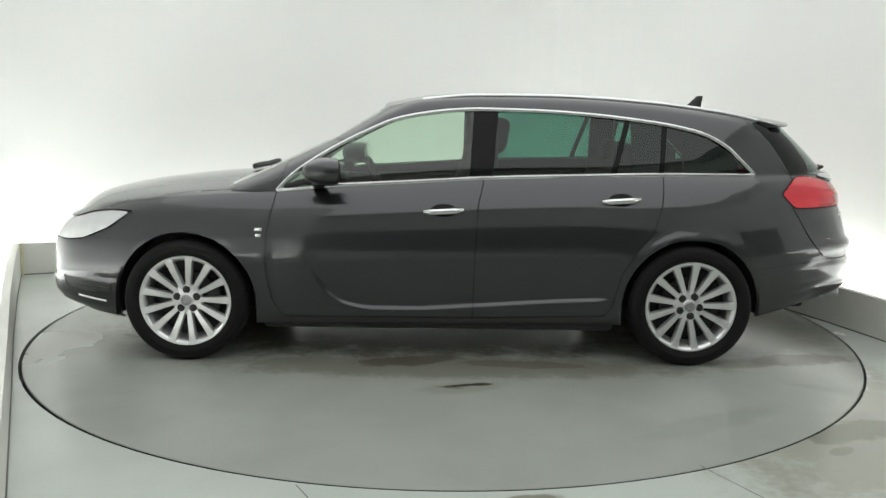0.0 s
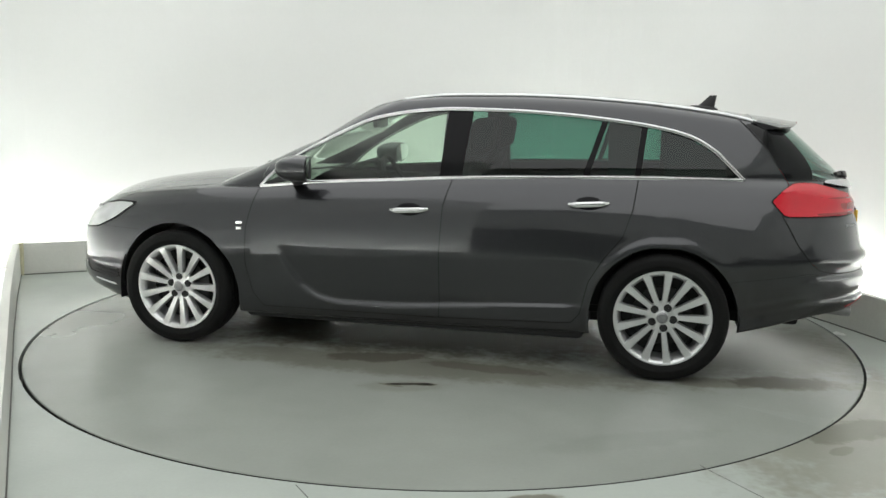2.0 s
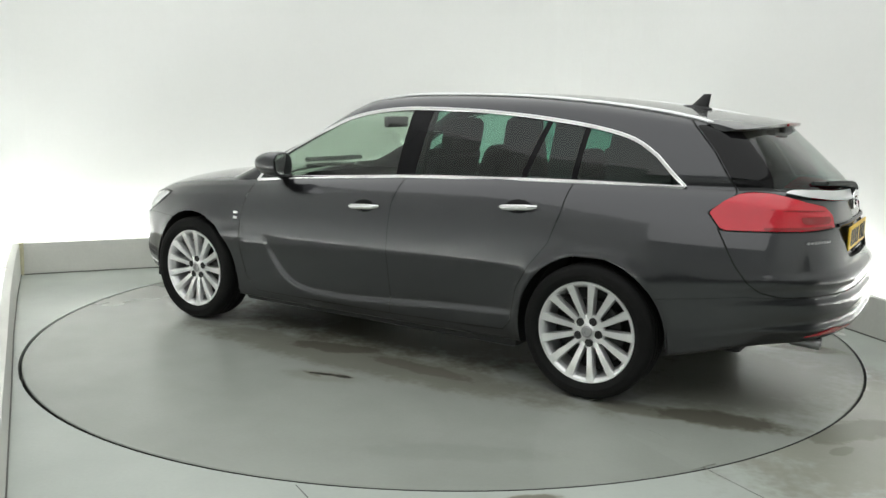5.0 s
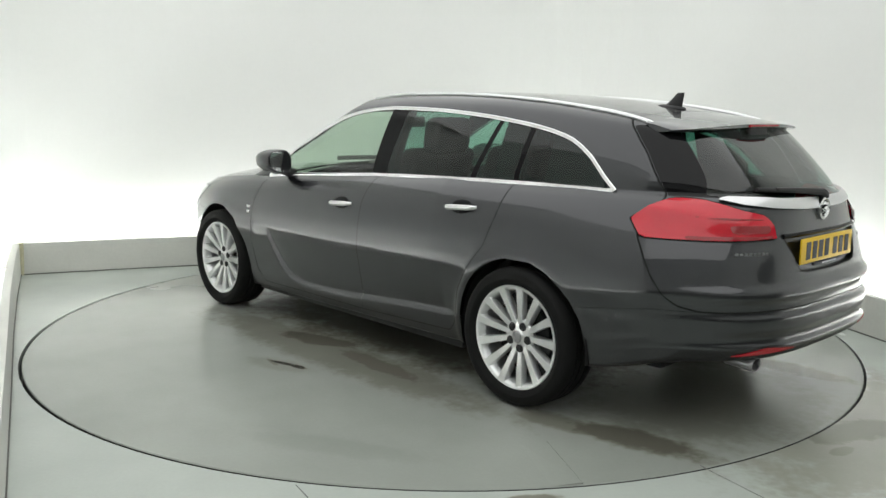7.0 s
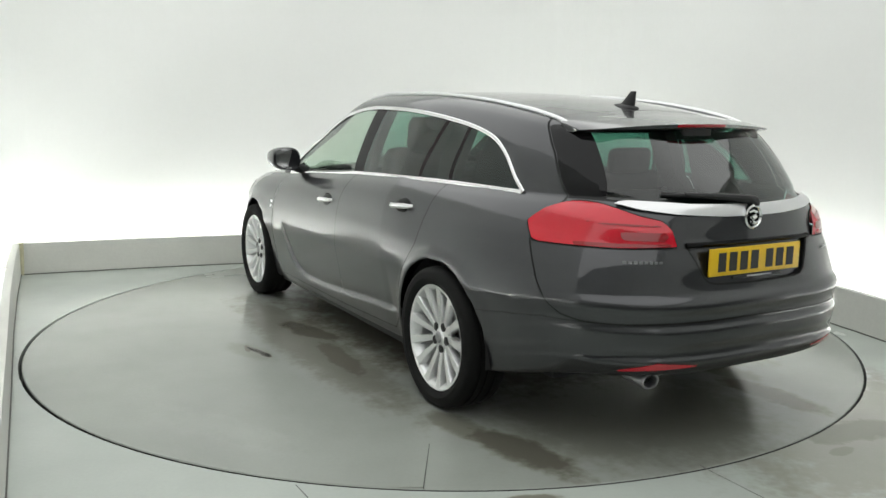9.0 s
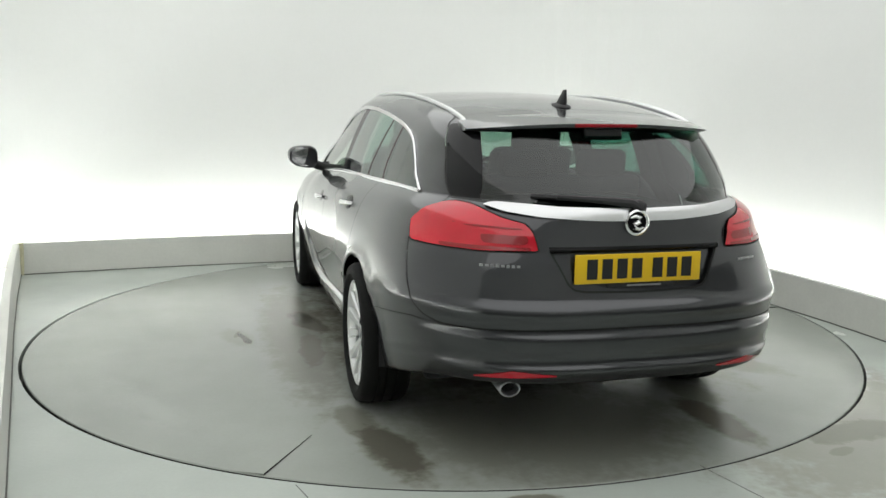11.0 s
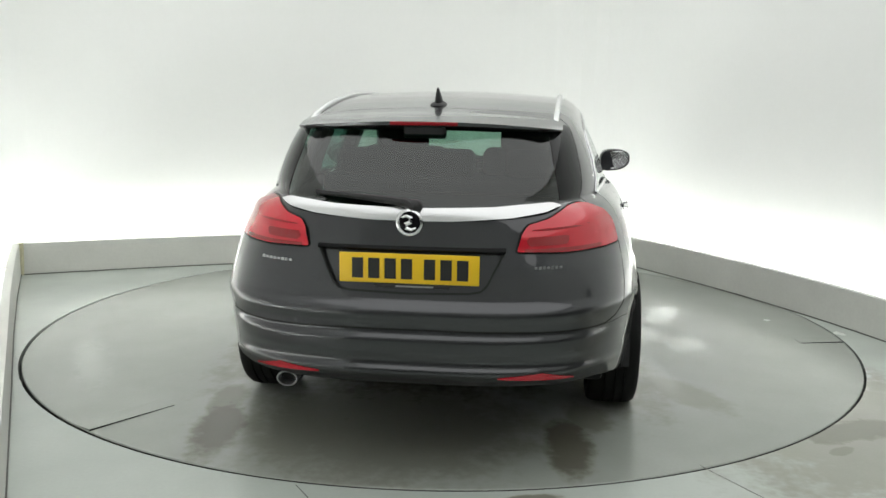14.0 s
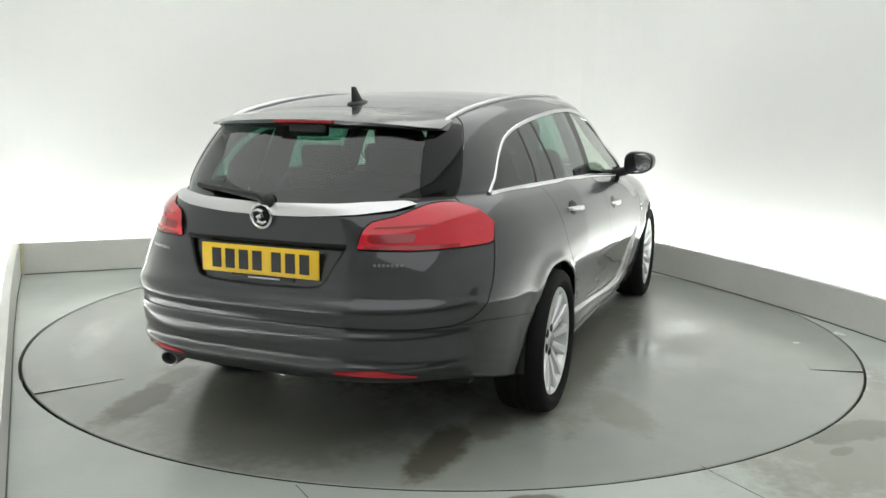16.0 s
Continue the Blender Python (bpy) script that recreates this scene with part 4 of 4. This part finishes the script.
# shark fin aerial
bm = bmesh.new()
rows = []
base_z = at_top(-1.56, 0.0).z
for k in np.linspace(0, 1, 9):
    front, back, wide = -1.490 - 0.105 * k ** 0.8, -1.622 - 0.012 * k, 0.021 * (1 - k) ** 0.8 + 0.003
    z = base_z - 0.016 + 0.088 * k
    rows.append([bm.verts.new((front + (back - front) * (0.5 - 0.5 * math.cos(a)), wide * math.sin(a), z)) for a in np.linspace(0, 2 * math.pi, 15)[:-1]])
for p, q in zip(rows, rows[1:]):
    for j in range(14):
        bm.faces.new((p[j], p[(j + 1) % 14], q[(j + 1) % 14], q[j]))
bm.faces.new(rows[-1])
aerial = part("aerial", bm, BLACK, car, "black shark-fin aerial")
bm = bmesh.new()
bmesh.ops.create_uvsphere(bm, u_segments=24, v_segments=10, radius=1)
for v in bm.verts:
    v.co = Vector((-1.56 + 0.085 * v.co.x, 0.036 * v.co.y * (1 - 0.3 * v.co.x), base_z - 0.002 + 0.016 * v.co.z - 0.07 * 0.085 * -v.co.x))
part("foot", bm, BLACK, aerial)

# roof spoiler above the tailgate
bm = bmesh.new()
rows = []
for y in np.linspace(-0.548, 0.548, 45):
    k = abs(y) / 0.548
    x0, x1 = -1.80 + 0.02 * k * k, -2.060 + 0.095 * k ** 2.2 + 0.05 * max(0, k - 0.9) / 0.1
    z0 = at_top(x0, y * 0.96).z
    z1 = 1.330 - 0.028 * k * k
    thick = 1 - 0.75 * k ** 3
    mid = z0 * 0.6 + z1 * 0.4 + 0.004
    rows.append([bm.verts.new(v) for v in ((x0, y, z0 + 0.001), (x0 * 0.6 + x1 * 0.4, y, mid), (x0 * 0.15 + x1 * 0.85, y, z1 + 0.006), (x1, y, z1), (x1 + 0.004, y, z1 - 0.014 * thick),
                                           (x0 * 0.25 + x1 * 0.75, y, z1 - 0.034 * thick), (x0 * 0.6 + x1 * 0.4, y, z1 - 0.040 * thick))])
for p, q in zip(rows, rows[1:]):
    for j in range(7):
        bm.faces.new((p[j], p[(j + 1) % 7], q[(j + 1) % 7], q[j]))
bm.faces.new(rows[0])
bm.faces.new(rows[-1][::-1])
spoiler = part("spoiler", bm, PAINT, tailgate, "dark grey roof spoiler", sharp=50)
bm = bmesh.new()
rows = []
for y in np.linspace(-0.135, 0.135, 13):
    x1 = -2.064 + 0.095 * (abs(y) / 0.545) ** 2.2
    rows.append([bm.verts.new(v) for v in ((x1, y, 1.3285), (x1 - 0.003, y, 1.326), (x1 - 0.003, y, 1.317), (x1 + 0.004, y, 1.313), (x1 + 0.012, y, 1.322))])
for p, q in zip(rows, rows[1:]):
    for j in range(5):
        bm.faces.new((p[j], p[(j + 1) % 5], q[(j + 1) % 5], q[j]))
bm.faces.new(rows[0])
bm.faces.new(rows[-1][::-1])
part("brake_light", bm, RED_DEEP, spoiler, "red high-level brake light")

part("brake_light_housing", rounded(-2.035, -1.985, -0.085, 0.085, 1.262, 1.318, 0.012), BLACK, tailgate, "black housing behind the brake light")

# rear wiper
arm = part("rear_wiper", tube([at_rear(-0.01, 1.020, 0.030), at_rear(0.02, 1.040, 0.045), at_rear(0.16, 1.052, 0.030), at_rear(0.30, 1.060, 0.022)], 0.017, 8, taper=lambda t: 1.25 - 0.7 * t), BLACK, tailgate, "black rear wiper arm")
part("blade", tube([at_rear(y, 1.040 + 0.055 * (y - 0.0), 0.010) for y in np.linspace(-0.02, 0.385, 14)], 0.010, 6), BLACK, arm)
bm = bmesh.new()
bmesh.ops.create_uvsphere(bm, u_segments=16, v_segments=10, radius=0.030)
bmesh.ops.translate(bm, verts=bm.verts, vec=at_rear(-0.01, 1.024, 0.022))
part("pivot", bm, BLACK, arm)

# emblem on the bar
e = at_rear(0.005, 0.969)
bm = lathe([(0.0001, 0.014), (0.036, 0.013), (0.037, 0.018), (0.043, 0.023), (0.050, 0.019), (0.052, 0.0), (0.040, -0.02)], 40)
emblem = part("emblem", bm, CHROME, tailgate, "round chrome emblem", m=Matrix.Translation(e) @ pose(0, 0, 0, -8, 0, 0) @ pose(0, 0, 0, 0, 0, 90))
part("emblem_field", lathe([(0.0001, 0.0150), (0.034, 0.0148), (0.037, 0.0135)], 32), GLOSS_BLACK, emblem, "dark field of the emblem")
curl = [(0.026, 0.019, 0.022), (0.006, 0.020, 0.026), (-0.012, 0.020, 0.016), (-0.006, 0.021, 0.002), (0.012, 0.021, -0.004), (0.014, 0.020, -0.018), (-0.004, 0.020, -0.027), (-0.022, 0.019, -0.022)]
part("emblem_figure", tube(curl, 0.0085, 8, taper=lambda t: 0.45 + 0.85 * math.sin(math.pi * t)), CHROME, emblem, "bright curled figure")

# number plate: plain dark bars on yellow
px = at_rear(0.0, 0.80).x
plate = part("number_plate", box(bmesh.new(), px - 0.002, px + 0.006, -0.258, 0.262, 0.745, 0.856, 0.003), YELLOW, tailgate, "yellow rear number plate with dark bars")
for k, y in enumerate((0.193, 0.132, 0.071, 0.010, -0.075, -0.136, -0.197)):
    part("bar", box(bmesh.new(), px - 0.0035, px - 0.001, y - 0.021, y + 0.021, 0.762, 0.838), BLACK, plate, smooth=False)
part("plate_holder", box(bmesh.new(), px - 0.004, px + 0.012, -0.15, 0.13, 0.728, 0.742, 0.003), BLACK, tailgate, "black plate holder")
part("holder_strip", box(bmesh.new(), px - 0.006, px - 0.003, -0.09, 0.05, 0.7325, 0.7385), BADGE, tailgate)
part("tailgate_grip", tube([at_rear(y, 0.872, 0.004) for y in np.linspace(-0.35, 0.35, 21)], 0.010, 8), GLOSS_BLACK, tailgate, "black grip strip above the plate")
for y0, y1, count in ((0.456, 0.598, 8), (-0.455, -0.560, 7)):
    badge = new("model_badge")
    badge.parent = tailgate
    tagged(badge, "small bright model badge as plain bars")
    step = (y1 - y0) / count
    for k in range(count):
        path = [at_rear(y0 + step * (k + f), 0.810, 0.003) for f in (0.12, 0.45, 0.78)]
        part("bar", tube(path, 0.0062 if k % 3 else 0.0050, 6, 0.4), BADGE, badge)

# rear bumper details
for s in (1, -1):
    zs = lambda y: 0.408 - 0.016 * (y - 0.33) / 0.27
    bm = bmesh.new()
    rows = []
    for y in np.linspace(0.335, 0.615, 15):
        k = min(1, 6 * (y - 0.33), 8 * (0.622 - y))
        a, b = at_rear(s * y, zs(y) - 0.003, 0.004), at_rear(s * y, zs(y) + 0.003 + 0.026 * k, 0.004)
        rows.append([bm.verts.new(v) for v in (a, b, b + Vector((0.012, 0, 0)), a + Vector((0.012, 0, 0)))])
    for p, q in zip(rows, rows[1:]):
        for j in range(4):
            bm.faces.new((p[j], p[(j + 1) % 4], q[(j + 1) % 4], q[j]))
    bm.faces.new(rows[0])
    bm.faces.new(rows[-1][::-1])
    part("reflector", bm, RED_LENS, rear_bumper_ob, "long red reflector")
bm = lathe([(0.026, -0.02), (0.028, 0.085), (0.030, 0.098), (0.034, 0.099), (0.036, 0.094), (0.034, 0.045), (0.033, -0.03)], 28)
for v in bm.verts:
    v.co.x *= 1.35
part("exhaust", bm, BADGE, car, "oval chrome exhaust tip", m=pose(-2.245, 0.485, 0.346, 0, 0, 90) @ pose(0, 0, 0, -3, 0, 0) @ Matrix.Diagonal((0.88, 1, 0.88, 1)))
bm = lathe([(0.0001, 0.02), (0.027, 0.02)], 20)
for v in bm.verts:
    v.co.x *= 1.35
part("exhaust_bore", bm, SEAM, car, m=pose(-2.29, 0.485, 0.346, 0, 0, 90) @ Matrix.Diagonal((0.86, 1, 0.86, 1)))

# front bumper intake slats and bright strip
for s in (1, -1):
    for z in (0.405, 0.385, 0.365):
        part("intake_slat", tube([at_side(x, z + 0.06 * (x - 1.95), s, 0.002) for x in np.linspace(2.02, 1.80, 8)], 0.007, 6, 0.6), BLACK, car)
    part("bumper_strip", tube([at_side(x, 0.305 + 0.10 * (x - 1.9), s, 0.002) for x in np.linspace(2.02, 1.84, 8)], 0.0055, 8, 0.6), ALLOY, car, "bright strip below the intake")
    part("screen_wiper", tube([at_top(1.16 - 0.05 * k, s * 0.05 - 0.45 * k, 0.024) for k in np.linspace(0, 1, 6)], 0.018, 6), BLACK, car, "black windscreen wiper")
for s in (1, -1):
    bm = bmesh.new()
    rows = []
    for x in np.linspace(-1.345, -1.655, 8):
        top = float(spline(WINDOW_TOP, [x])[0]) - 0.02
        skin_y = [(z, abs(at_side(float(x), float(z), s).y)) for z in np.linspace(0.96, top, 6)]
        rows.append([bm.verts.new((x, s * (y - 0.045), z)) for z, y in skin_y] + [bm.verts.new((x, s * (y - 0.075), z)) for z, y in skin_y[::-1]])
    for p, q in zip(rows, rows[1:]):
        for j in range(12):
            bm.faces.new((p[j], p[(j + 1) % 12], q[(j + 1) % 12], q[j]))
    bm.faces.new(rows[0])
    bm.faces.new(rows[-1][::-1])
    part("quarter_trim", bm, CABIN, car, "dark inner trim beside the luggage space")
# black block added to stand for the dark underside below the bumper
under_block = box(bmesh.new(), -2.27, -2.10, -0.44, 0.44, 0.295, 0.375, 0.035, 3)
for v in under_block.verts:
    v.co.x += 0.10 * (abs(v.co.y) / 0.44) ** 2
part("underside_piece", under_block, BLACK, rear_bumper_ob, "black block added for the dark space below the bumper")
part("silencer", box(bmesh.new(), -2.24, -1.78, -0.40, 0.56, 0.375, 0.45, 0.035, 3), BLACK, car, "dark silencer box below the boot")
for s in (1, -1):
    for x, w, lean in ((-0.24, 0.075, 0.0), (-1.145, 0.085, 0.10)):
        bm = bmesh.new()
        rows = []
        for z in np.linspace(0.90, 1.36, 12):
            rows.append([bm.verts.new((x + dx - lean * (z - 0.9) * (1 if x < -1.5 else -0.3), s * (at_side(x, min(z, 1.30 if x < -1.5 else 1.36), s).y * s - dy), z)) for dx, dy in ((-w, 0.025), (w, 0.025), (w * 0.8, 0.085), (-w * 0.8, 0.085))])
        for p, q in zip(rows, rows[1:]):
            for j in range(4):
                bm.faces.new((p[j], p[(j + 1) % 4], q[(j + 1) % 4], q[j]))
        part("pillar_trim", bm, CABIN, car, "dark inner pillar trim")



def motions():
    ox, oy = CAR_OFFSET
    rows_car, rows_disc = [], []
    for t, deg in HEADING:
        c, s = math.cos(radians(deg)), math.sin(radians(deg))
        rows_car.append((t, pose(c * ox - s * oy, s * ox + c * oy, 0, 0, 0, deg)))
        rows_disc.append((t, pose(DISC_CENTRE[0], DISC_CENTRE[1], 0, 0, 0, deg)))
    walk(car, rows_car)
    walk(turntable_ob, rows_disc)


motions()
